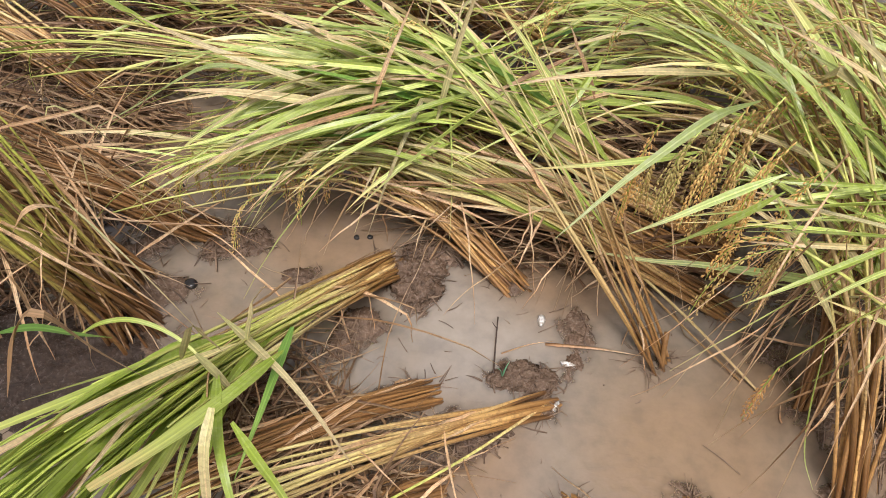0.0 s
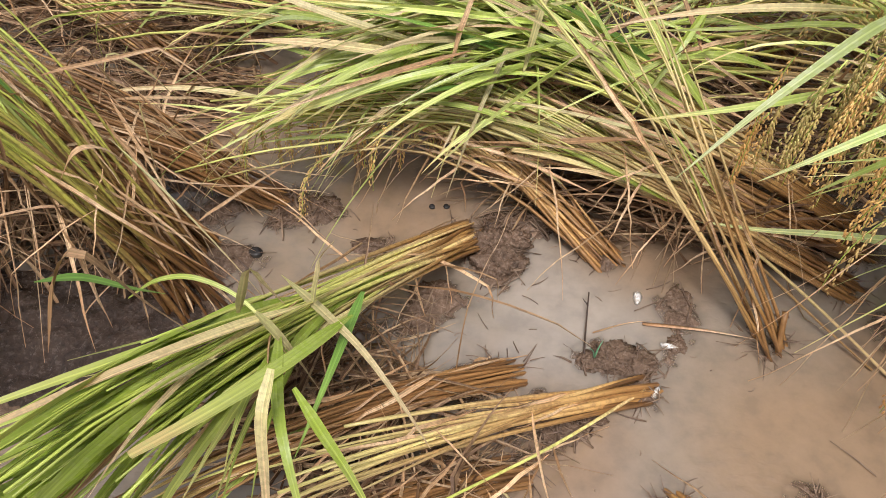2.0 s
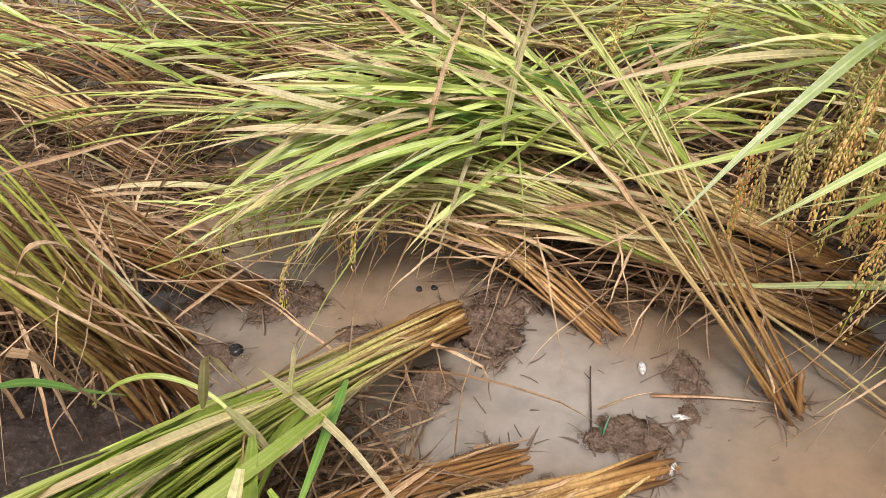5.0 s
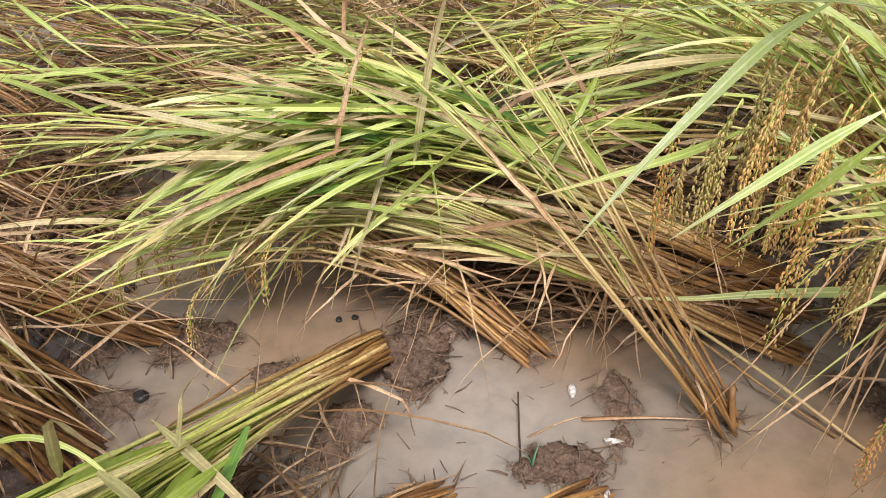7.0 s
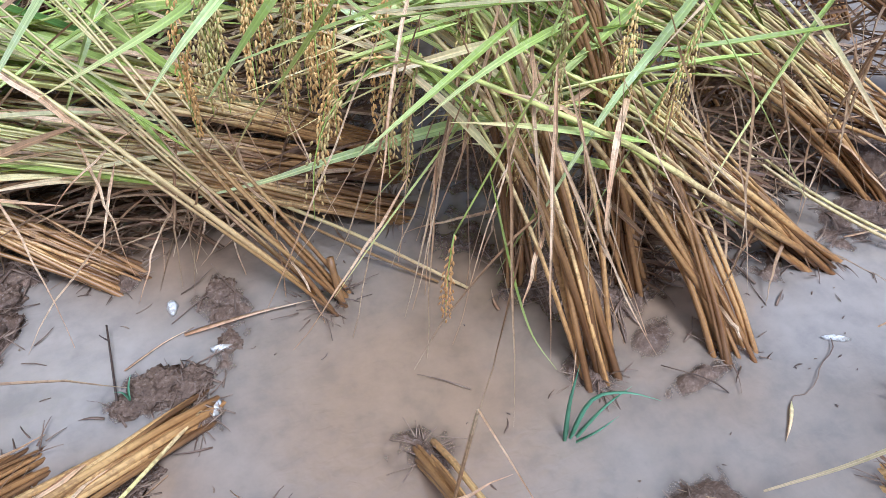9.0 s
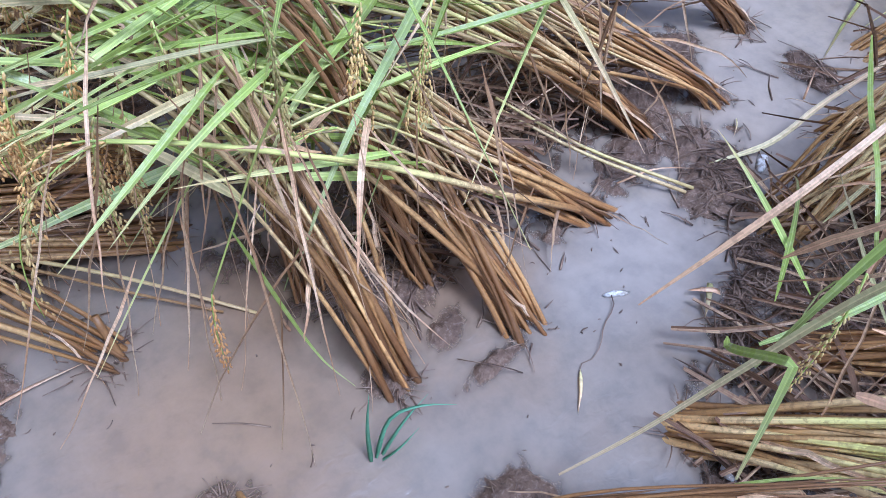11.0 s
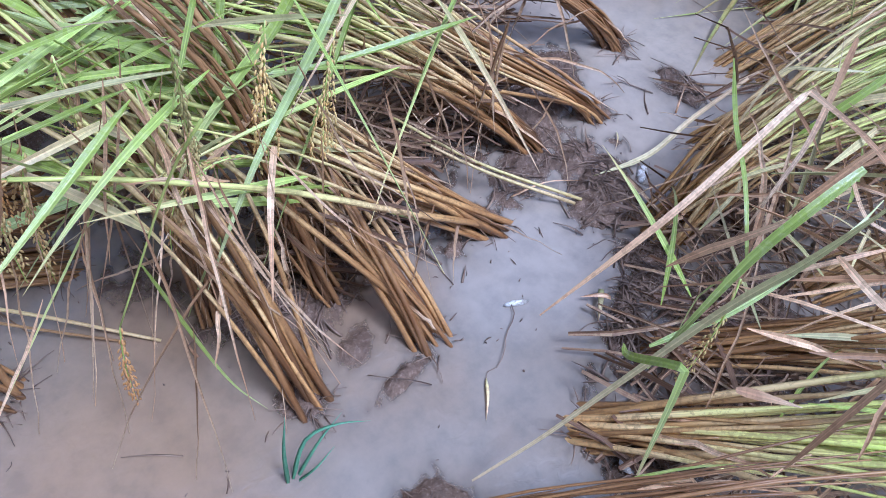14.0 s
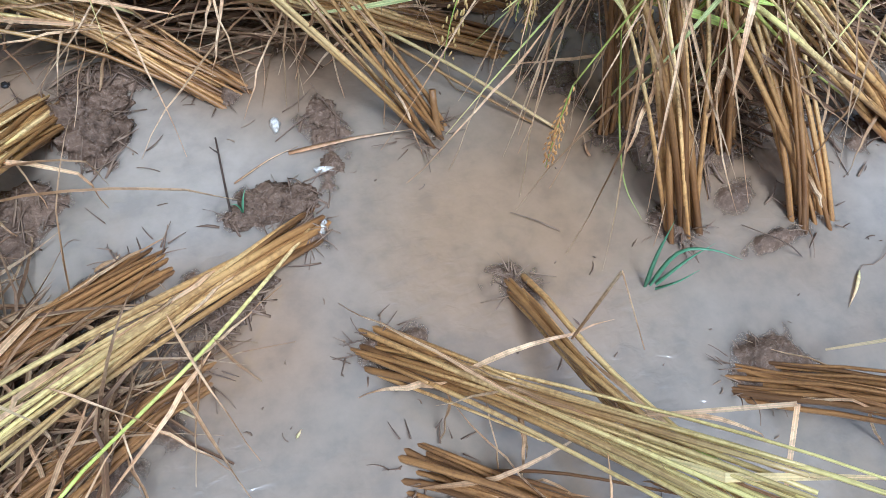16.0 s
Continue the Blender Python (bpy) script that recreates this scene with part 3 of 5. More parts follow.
def rice(base, axis_pts, stems=16, length=0.7, spread=0.06, root=0.03, mat=None, leaves=20, dry=10, ears=3, ripe=0.5,
         leaf_len=0.32, leaf_w=0.010, tip=(0, 0, 0), label="", seed=0, mix=(0.73, 0.02, 0.25), detail=1.0, limp=2.2, from_=0.45, stem_r=0.0041, fan=0.24, green="green", lift=0.12):
    """A hill of rice: stems that rise together from one root and are laid over along axis_pts, with blades, dead blades and ears."""
    r = random.Random(seed)
    mat = mat or stem_ripe
    plant = thing("rice_plant", (base[0], base[1], 0), label or "lodged rice hill with tan stems rooted in wet mud", "rice plant", "rice hills in the paddy")
    first = unit(vec(axis_pts[0]) - vec((base[0], base[1], 0)))
    below = vec((base[0], base[1], 0)) - first * 0.045
    pts = [tuple(below), (base[0], base[1], 0.0)] + [tuple(p) for p in axis_pts]
    length += 0.045
    ax = vec(axis_pts[-1]) - vec(pts[0])
    flat = unit(vec((ax[0], ax[1], 0)))
    side = vec((-flat[1], flat[0], 0))
    cnt = 12 if detail >= 1 else 8
    paths = []
    if detail >= 1:
        stems, stem_r = round(stems * 1.25), stem_r * 0.88
    for i in range(stems):
        a, q = r.uniform(0, 2 * math.pi), root * math.sqrt(r.random())
        o0 = vec((math.cos(a) * q, math.sin(a) * q, 0))
        o1 = side * r.gauss(0, spread) + vec((0, 0, 1)) * r.gauss(0, spread * 0.55) + flat * r.gauss(0, spread * 0.3)
        bow = vec((r.gauss(0, 0.005), r.gauss(0, 0.005), r.gauss(0, 0.006)))
        ln = length * r.uniform(0.72, 1.08)
        if r.random() < 0.12:
            ln *= r.uniform(0.3, 0.6)
        path = stem_path(pts, ln, o0, o1, bow, cnt)
        paths.append((path, ln))
        rad = stem_r * r.uniform(0.5, 1.2) * np.linspace(1.12, 0.42, cnt)
        node = r.uniform(2.5, 4)
        rad = rad * (1 + 0.10 * np.exp(-((np.arange(cnt) % node) * 2.0) ** 2))
        geo = tube(path, rad, 6 if detail >= 1 else 5)
        part("stem", geo, mat, plant, geo[2] / (cnt - 1) * ln, sides=6 if detail >= 1 else 5)
    if detail >= 1:
        verts, faces, along = [], [], []
        for _ in range(22):
            a, q = r.uniform(0, 2 * math.pi), root * r.uniform(0.5, 1.25)
            p = vec((base[0] + math.cos(a) * q, base[1] + math.sin(a) * q, r.uniform(0.0, 0.012)))
            g = tube(grow_blade(p, (math.cos(a) + r.gauss(0, 0.5), math.sin(a) + r.gauss(0, 0.5), r.uniform(-0.3, 0.7)), r.uniform(0.012, 0.04), r.uniform(5, 25), (r.gauss(0, 8), r.gauss(0, 8)), 5, -0.003), np.linspace(0.0011, 0.0004, 5), 4)
            k = len(verts)
            verts += g[0]
            faces += [tuple(v + k for v in f) for f in g[1]]
        part("root_tuft", (verts, faces), litter_mat, plant, None, "muddy brown root fibres", "stuff")
    tall = [q for q in paths if q[1] > length * 0.7]
    for i in range(leaves):
        path, ln = r.choice(tall)
        f = r.uniform(from_, 1.0)
        x = f * (len(path) - 1)
        k = min(int(x), len(path) - 2)
        p = path[k] + (path[k + 1] - path[k]) * (x - k)
        d = unit(path[k + 1] - path[k]) + side * r.gauss(0, fan) + vec((0, 0, 1)) * r.gauss(lift, fan * 0.7) + vec(tip)
        c = r.random()
        kind = green if c < mix[0] else "deep" if c < mix[0] + mix[1] else "pale"
        leaf(plant, p, d, leaf_len * r.uniform(0.6, 1.25), leaf_w * r.uniform(0.4, 1.15), r, kind, limp * r.uniform(0.5, 1.6), 10 if detail >= 1 else 7)
    for i in range(dry):
        path, ln = r.choice(paths)
        f = r.uniform(0.26, 0.85)
        x = f * (len(path) - 1)
        k = min(int(x), len(path) - 2)
        p = path[k]
        if i % 5 < 2:
            d = unit(path[k + 1] - path[k]) * r.choice((1, 1, -1)) + vec((r.gauss(0, 0.1), r.gauss(0, 0.1), r.gauss(0, 0.1)))
            q = vec((r.gauss(0, 0.004), r.gauss(0, 0.004), 0.004))
            leaf(plant, p + q, d, leaf_len * r.uniform(0.3, 0.8), r.uniform(0.004, 0.009), r, "dry", r.uniform(0, 1.5), 9 if detail >= 1 else 7)
            continue
        if i % 5 == 2:
            d = unit(path[k + 1] - path[k]) * 0.3 + vec((r.gauss(0, 0.25), r.gauss(0, 0.25), -1.0))
        else:
            d = unit(path[k + 1] - path[k]) * r.uniform(-0.2, 1.0) + vec((r.gauss(0, 0.5), r.gauss(0, 0.5), r.gauss(-0.3, 0.3)))
        leaf(plant, p, d, leaf_len * r.uniform(0.35, 1.0), r.uniform(0.0028, 0.007), r, "dry", r.uniform(0.3, 4), 9 if detail >= 1 else 7)
    for i in range(ears):
        path, ln = r.choice(tall)
        d = unit(path[-1] - path[-2]) + side * r.gauss(0, 0.2) + vec((0, 0, -0.1)) + 0.5 * vec(tip)
        panicle(plant, path[-1], d, r.uniform(0.15, 0.22), r, r.randrange(80, 110) if detail >= 1 else 40, ripe)
    return plant


def hero(parent, points, width, kind="green", roll=0.0, fold=0.25, ends=(0.4, 0.05), name=None, face=(0, 0, 1.0)):
    """A single large blade that can be told from the rest, by the course that it takes."""
    mat = {"green": leaf_green, "fresh": leaf_fresh, "dewy": leaf_dewy, "deep": leaf_deep, "pale": leaf_pale, "dry": leaf_dry, "weed": leaf_weed}[kind]
    count = 22
    path, _ = spline(points, count)
    t = np.linspace(0, 1, count)
    w = width * np.minimum(1, ends[0] + t * 4) * np.minimum(1, ends[1] + (1 - t) ** 0.9 * (1.35 - ends[1] * 0.35))
    geo = blade(path, w, fold, roll, 0.0004, face)
    return part(name or ("dry_leaf" if kind == "dry" else "leaf"), geo, mat, parent, geo[2] / (count - 1), sharp=True)


# hills leaning towards the near bank
hillA1 = rice((-0.106, 0.924), [(-0.13, 0.875, 0.035), (-0.241, 0.658, 0.16), (-0.369, 0.368, 0.32), (-0.45, 0.18, 0.37)], 44, 0.85, 0.045, 0.04, stem_fresh, 60, 26, 1, 0.2,
              0.44, 0.019, label="lodged rice hill with bright green stems and wide blades", seed=1, mix=(0.88, 0.0, 0.12), limp=0.35, from_=0.3, fan=0.07, green="fresh", lift=-0.06)
hillA2 = rice((-0.029, 0.654), [(-0.06, 0.63, 0.022), (-0.193, 0.525, 0.10), (-0.36, 0.36, 0.18), (-0.5, 0.2, 0.22)], 26, 0.6, 0.035, 0.035, stem_brown, 4, 26, 0, seed=2)
hillA3 = rice((0.171, 0.649), [(0.13, 0.625, 0.022), (-0.056, 0.509, 0.10), (-0.25, 0.37, 0.18), (-0.4, 0.25, 0.2)], 12, 0.65, 0.035, 0.028, stem_pale, 0, 8, 0, seed=103, stem_r=0.0052)
hillA4 = rice((-0.005, 0.502), [(-0.05, 0.48, 0.015), (-0.2, 0.38, 0.07), (-0.4, 0.28, 0.12)], 16, 0.5, 0.03, 0.03, stem_brown, 1, 16, 0, seed=4)
# hills on the side of the dark pool
hillE = rice((-0.447, 0.983), [(-0.50, 0.968, 0.035), (-0.61, 0.945, 0.145), (-0.77, 0.905, 0.25), (-0.95, 0.87, 0.31)], 30, 0.75, 0.055, 0.035, stem_brown, 6, 46, 0, seed=5)
hillF = rice((-0.521, 0.738), [(-0.535, 0.73, 0.08), (-0.57, 0.71, 0.22), (-0.64, 0.70, 0.40), (-0.75, 0.7, 0.5)], 28, 0.75, 0.07, 0.06, stem_olive, 18, 44, 0, 0.5, 0.32, 0.012, mix=(0.5, 0.2, 0.3), seed=6, label="leaning rice hill with yellow-green stems over brown bases")
hillF3 = rice((-0.90, 0.66), [(-0.90, 0.65, 0.1), (-0.92, 0.63, 0.3), (-0.98, 0.6, 0.5)], 26, 0.65, 0.07, 0.07, stem_brown, 12, 50, 1, seed=17, label="upright rice hill with brown hanging dead blades that shades the mud")
# two unseen hills added to cast shade on the mud beyond them
for bx, by, seed in ((-0.84, 0.52, 18), (-0.76, 0.41, 19)):
    rice((bx, by), [(bx - 0.005, by - 0.01, 0.1), (bx - 0.02, by - 0.02, 0.28), (bx - 0.05, by - 0.01, 0.44)], 22, 0.55, 0.08, 0.06, stem_brown, 14, 34, 0, seed=seed, label="upright rice hill with brown hanging dead blades that shades the mud")
hillF2 = rice((-0.56, 0.853), [(-0.575, 0.845, 0.06), (-0.63, 0.82, 0.18), (-0.75, 0.79, 0.32), (-0.9, 0.78, 0.4)], 26, 0.75, 0.06, 0.05, stem_brown, 10, 40, 0, seed=7)
hillG = rice((-0.734, 1.36), [(-0.79, 1.365, 0.04), (-0.9, 1.394, 0.11), (-1.107, 1.46, 0.18), (-1.3, 1.5, 0.2)], 30, 0.75, 0.05, 0.045, stem_ripe, 10, 30, 0, seed=8)
# the laid swath
hillH1 = rice((0.122, 0.907), [(0.08, 0.93, 0.03), (-0.025, 0.99, 0.10), (-0.19, 1.03, 0.18), (-0.36, 1.0, 0.2)], 30, 0.68, 0.035, 0.04, stem_pale, 14, 36, 4, 0.4, seed=9)
hillH2 = rice((0.497, 0.879), [(0.42, 0.90, 0.03), (0.178, 0.968, 0.12), (-0.11, 1.03, 0.21), (-0.33, 1.0, 0.22)], 38, 0.85, 0.045, 0.035, stem_pale, 24, 42, 5, 0.4, 0.34, 0.015, seed=10)
hillH2b = rice((0.53, 0.965), [(0.45, 0.975, 0.03), (0.2, 1.01, 0.12), (-0.1, 1.06, 0.2), (-0.33, 1.02, 0.22)], 34, 0.85, 0.04, 0.035, stem_ripe, 14, 34, 2, 0.4, 0.34, 0.013, seed=15, mix=(0.4, 0.02, 0.58))
hillH3 = rice((0.536, 1.037), [(0.46, 1.04, 0.04), (0.276, 1.045, 0.15), (0.02, 1.09, 0.26), (-0.22, 1.06, 0.28), (-0.40, 0.96, 0.18)], 44, 0.85, 0.05, 0.035, stem_ripe, 56, 18, 10, 0.4, 0.34, 0.019, seed=11, limp=1.0, fan=0.30, mix=(0.74, 0.04, 0.22))
hillH3b = rice((0.47, 1.16), [(0.38, 1.16, 0.05), (0.15, 1.17, 0.2), (-0.1, 1.18, 0.30), (-0.33, 1.09, 0.27), (-0.46, 0.98, 0.16)], 44, 0.82, 0.05, 0.035, stem_fresh, 60, 14, 12, 0.35, 0.32, 0.018, seed=12, mix=(0.76, 0.03, 0.21),
                label="laid rice hill with long pale green blades and ears", limp=1.0, fan=0.30)
hillH4 = rice((0.35, 0.745), [(0.315, 0.768, 0.055), (0.22, 0.84, 0.18), (0.12, 0.94, 0.3), (-0.03, 1.09, 0.45)], 4, 0.66, 0.05, 0.03, stem_straw, 2, 4, 1, 0.4, seed=13,
              label="a few long tan stems leaning across the laid rice", stem_r=0.0042)
hillH5 = rice((0.372, 0.738), [(0.345, 0.772, 0.055), (0.258, 0.877, 0.2), (0.175, 1.017, 0.33), (0.1, 1.16, 0.42)], 4, 0.66, 0.04, 0.024, stem_pale, 2, 4, 1, 0.4, seed=14,
              label="a few long tan stems leaning across the laid rice", stem_r=0.0042)
# standing hills beside the pool
JMIX = (0.8, 0.0, 0.2)
hillJA = rice((0.61, 0.505), [(0.606, 0.533, 0.045), (0.598, 0.62, 0.17), (0.575, 0.715, 0.29), (0.53, 0.79, 0.38)], 11, 0.56, 0.055, 0.031, stem_ripe, 22, 16, 4, 0.65, 0.28, 0.013, seed=120, mix=JMIX, limp=0.6, fan=0.34, from_=0.6, tip=(-0.35, -0.05, -0.12), stem_r=0.0050)
hillJB = rice((0.785, 0.462), [(0.778, 0.505, 0.045), (0.752, 0.615, 0.15), (0.715, 0.725, 0.25), (0.655, 0.82, 0.34)], 12, 0.58, 0.06, 0.032, stem_ripe, 22, 16, 4, 0.65, 0.28, 0.013, seed=122, mix=JMIX, limp=0.6, fan=0.34, from_=0.6, tip=(-0.35, -0.05, -0.12), stem_r=0.0050)
hillJC = rice((0.995, 0.541), [(0.951, 0.568, 0.04), (0.85, 0.625, 0.14), (0.74, 0.70, 0.25), (0.63, 0.78, 0.33)], 19, 0.62, 0.05, 0.034, stem_ripe, 14, 24, 5, 0.65, 0.3, 0.014, seed=22, mix=JMIX, limp=0.8, fan=0.34, from_=0.6, tip=(-0.4, 0.0, -0.08), stem_r=0.0048)
hillJD = rice((0.60, 0.68), [(0.604, 0.70, 0.05), (0.612, 0.76, 0.16), (0.60, 0.83, 0.31), (0.55, 0.89, 0.42)], 12, 0.72, 0.05, 0.03, stem_brown, 14, 10, 7, 0.65, 0.3, 0.014, seed=23, mix=JMIX, limp=0.8, fan=0.34, from_=0.6, tip=(-0.4, 0.0, -0.08), stem_r=0.0044)
hillJE = rice((0.74, 0.61), [(0.728, 0.622, 0.05), (0.71, 0.66, 0.17), (0.68, 0.73, 0.33), (0.62, 0.79, 0.43)], 15, 0.72, 0.05, 0.03, stem_brown, 14, 14, 7, 0.65, 0.3, 0.014, seed=24, mix=JMIX, limp=0.8, fan=0.34, from_=0.6, tip=(-0.4, 0.0, -0.08), stem_r=0.0044)
hillJG = rice((1.173, 0.608), [(1.145, 0.632, 0.04), (1.053, 0.703, 0.14), (0.9, 0.79, 0.27), (0.78, 0.86, 0.34)], 26, 0.72, 0.05, 0.032, stem_ripe, 16, 34, 3, 0.6, 0.38, 0.014, seed=25)
hillJF = rice((1.325, 0.588), [(1.29, 0.617, 0.04), (1.154, 0.727, 0.13), (1.0, 0.80, 0.25), (0.85, 0.86, 0.3)], 26, 0.72, 0.05, 0.032, stem_ripe, 16, 34, 2, 0.6, 0.38, 0.014, seed=26)
hillJH = rice((1.52, 0.69), [(1.49, 0.71, 0.045), (1.36, 0.80, 0.16), (1.2, 0.9, 0.28), (1.05, 0.98, 0.33)], 24, 0.72, 0.05, 0.032, stem_brown, 16, 24, 2, 0.6, 0.38, 0.014, seed=27)
for k, (bx, by) in enumerate(((0.93, 0.86), (1.12, 0.90), (1.32, 0.93), (0.80, 1.08), (1.02, 1.14), (1.5, 1.0), (1.25, 1.2))):
    rice((bx, by), [(bx - 0.03, by + 0.02, 0.05), (bx - 0.15, by + 0.08, 0.18), (bx - 0.3, by + 0.14, 0.32), (bx - 0.45, by + 0.18, 0.38)], 20, 0.72, 0.06, 0.035,
         rng.choice((stem_ripe, stem_brown)), 18, 20, 3, 0.6, 0.38, 0.014, seed=300 + k, mix=JMIX)
# hills laid away from the channel
hillK1 = rice((1.194, 0.354), [(1.215, 0.345, 0.05), (1.27, 0.32, 0.15), (1.38, 0.25, 0.25), (1.5, 0.18, 0.28)], 34, 0.7, 0.07, 0.05, stem_fresh, 18, 30, 0, 0.5, 0.32, 0.013, seed=30, stem_r=0.0042)
hillK2 = rice((1.02, 0.235), [(1.035, 0.205, 0.02), (1.08, 0.12, 0.09), (1.15, -0.02, 0.19), (1.22, -0.15, 0.23)], 30, 0.6, 0.05, 0.045, stem_ripe, 14, 26, 1, 0.5, 0.3, 0.013, seed=31, stem_r=0.0046)
hillK3 = rice((0.842, 0.238), [(0.855, 0.21, 0.02), (0.89, 0.12, 0.10), (0.96, -0.02, 0.19), (1.02, -0.12, 0.22)], 34, 0.6, 0.05, 0.036, stem_fresh, 7, 26, 1, 0.5, 0.3, 0.010, seed=233, stem_r=0.005)
hillK4 = rice((1.42, 0.40), [(1.44, 0.38, 0.04), (1.52, 0.31, 0.14), (1.66, 0.2, 0.26), (1.78, 0.1, 0.3)], 30, 0.7, 0.07, 0.05, stem_fresh, 32, 40, 0, 0.5, 0.32, 0.015, seed=33, green="fresh", mix=(0.85, 0.05, 0.1))
hillK5 = rice((1.65, 0.48), [(1.68, 0.46, 0.04), (1.77, 0.4, 0.14), (1.92, 0.3, 0.26), (2.05, 0.22, 0.3)], 26, 0.7, 0.07, 0.05, stem_fresh, 32, 34, 0, 0.5, 0.32, 0.015, seed=34, green="fresh", mix=(0.85, 0.05, 0.1))
hillK6 = rice((1.28, 0.14), [(1.3, 0.12, 0.03), (1.38, 0.05, 0.11), (1.48, -0.05, 0.2), (1.58, -0.14, 0.23)], 26, 0.6, 0.07, 0.05, stem_fresh, 14, 40, 0, 0.5, 0.32, 0.013, seed=35)
hillK7 = rice((1.55, 0.2), [(1.57, 0.18, 0.03), (1.65, 0.12, 0.11), (1.76, 0.02, 0.2), (1.86, -0.06, 0.23)], 26, 0.6, 0.07, 0.05, stem_fresh, 16, 34, 0, 0.5, 0.32, 0.013, seed=36)
hillK8 = rice((1.9, 0.55), [(1.93, 0.53, 0.04), (2.02, 0.47, 0.14), (2.17, 0.37, 0.24), (2.3, 0.3, 0.27)], 22, 0.7, 0.07, 0.05, stem_fresh, 32, 26, 0, 0.5, 0.32, 0.015, seed=37, green="fresh", mix=(0.85, 0.05, 0.1))
# bundles by the near edge
hillL1 = rice((0.201, 0.469), [(0.225, 0.43, 0.035), (0.302, 0.311, 0.13), (0.42, 0.13, 0.25), (0.5, 0.02, 0.28)], 21, 0.62, 0.03, 0.033, stem_pale, 3, 14, 0, seed=40, stem_r=0.005)
hillL2 = rice((0.379, 0.492), [(0.378, 0.46, 0.025), (0.375, 0.317, 0.11), (0.41, 0.15, 0.2), (0.44, 0.05, 0.22)], 9, 0.55, 0.015, 0.018, stem_pale, 3, 8, 0, seed=41, stem_r=0.0048)
hillL3 = rice((0.205, 0.325), [(0.23, 0.3, 0.02), (0.3, 0.23, 0.06), (0.4, 0.1, 0.1)], 18, 0.4, 0.025, 0.035, stem_brown, 0, 12, 0, seed=42)
hillL4 = rice((0.59, 0.295), [(0.615, 0.27, 0.025), (0.67, 0.21, 0.09), (0.78, 0.08, 0.18), (0.86, 0.0, 0.2)], 24, 0.5, 0.03, 0.032, stem_brown, 3, 14, 0, seed=43, stem_r=0.004)

# blades that stand out
OPEN_SIDE, BANK_SIDE = (-0.15, -0.6, 0.9), (-0.6, -0.2, 0.9)
hero(hillA1, [(-0.494, 0.566, 0.22), (-0.445, 0.565, 0.26), (-0.387, 0.553, 0.284), (-0.313, 0.511, 0.3), (-0.259, 0.47, 0.26)], 0.009, "green")
hero(hillA1, [(-0.283, 0.437, 0.38), (-0.265, 0.424, 0.43), (-0.249, 0.415, 0.47), (-0.243, 0.424, 0.44), (-0.235, 0.436, 0.4)], 0.009, "pale", 0.6)
hero(hillA1, [(-0.255, 0.553, 0.26), (-0.249, 0.568, 0.29), (-0.249, 0.584, 0.3), (-0.236, 0.604, 0.31)], 0.014, "pale", 0.9)
hero(hillA1, [(-0.325, 0.64, 0.2), (-0.25, 0.558, 0.24), (-0.186, 0.491, 0.26), (-0.136, 0.446, 0.23), (-0.105, 0.426, 0.18)], 0.012, "pale", ends=(0.05, 0.1))
hero(hillA1, [(-0.243, 0.392, 0.36), (-0.245, 0.354, 0.34), (-0.248, 0.335, 0.28), (-0.254, 0.31, 0.18)], 0.012, "pale", ends=(0.6, 0.3))
hero(hillA1, [(-0.292, 0.485, 0.32), (-0.261, 0.473, 0.28), (-0.235, 0.469, 0.21)], 0.013, "pale", 0.5)
hero(hillA1, [(-0.272, 0.483, 0.29), (-0.245, 0.39, 0.31), (-0.221, 0.33, 0.29), (-0.19, 0.27, 0.2)], 0.013, "fresh")
hero(hillA1, [(-0.23, 0.399, 0.32), (-0.204, 0.378, 0.28), (-0.177, 0.363, 0.22), (-0.14, 0.34, 0.12)], 0.012, "fresh")
hero(hillA1, [(-0.215, 0.623, 0.2), (-0.218, 0.485, 0.24), (-0.228, 0.357, 0.26)], 0.013, "deep")
hero(hillA1, [(-0.211, 0.554, 0.240), (-0.249, 0.441, 0.300), (-0.294, 0.353, 0.340), (-0.338, 0.294, 0.360)], 0.019, "fresh", ends=(0.15, 0.5))
hero(hillJA, [(0.354, 0.579, 0.5), (0.334, 0.664, 0.4), (0.303, 0.711, 0.33), (0.276, 0.767, 0.24)], 0.009, "green")
hero(hillH3b, [(-0.039, 1.259, 0.310), (-0.172, 1.154, 0.305), (-0.282, 1.084, 0.280), (-0.420, 1.061, 0.210), (-0.536, 1.074, 0.120)], 0.014, "dewy", ends=(0.15, 0.06))
hero(hillH3, [(-0.104, 1.084, 0.300), (-0.192, 1.013, 0.260), (-0.292, 1.013, 0.200), (-0.395, 1.038, 0.130)], 0.014, "green", ends=(0.15, 0.06))
hero(hillH3b, [(-0.335, 1.106, 0.290), (-0.435, 1.124, 0.280), (-0.509, 1.131, 0.240), (-0.611, 1.152, 0.160), (-0.755, 1.170, 0.060)], 0.018, "dewy", ends=(0.15, 0.06))
hero(hillH3b, [(-0.300, 1.124, 0.310), (-0.424, 1.146, 0.300), (-0.501, 1.137, 0.270), (-0.608, 1.168, 0.220)], 0.010, "green", ends=(0.15, 0.06))
hero(hillH2, [(0.000, 0.949, 0.190), (-0.145, 1.008, 0.200), (-0.265, 1.054, 0.200), (-0.346, 1.084, 0.190)], 0.010, "pale", ends=(0.15, 0.06))
hero(hillH3b, [(-0.276, 1.105, 0.300), (-0.376, 1.073, 0.280), (-0.495, 1.106, 0.220), (-0.581, 1.156, 0.140)], 0.013, "pale", ends=(0.15, 0.06))
hero(hillH3b, [(0.012, 1.169, 0.330), (-0.137, 1.109, 0.320), (-0.253, 1.118, 0.310), (-0.378, 1.202, 0.300)], 0.012, "green", ends=(0.15, 0.06))
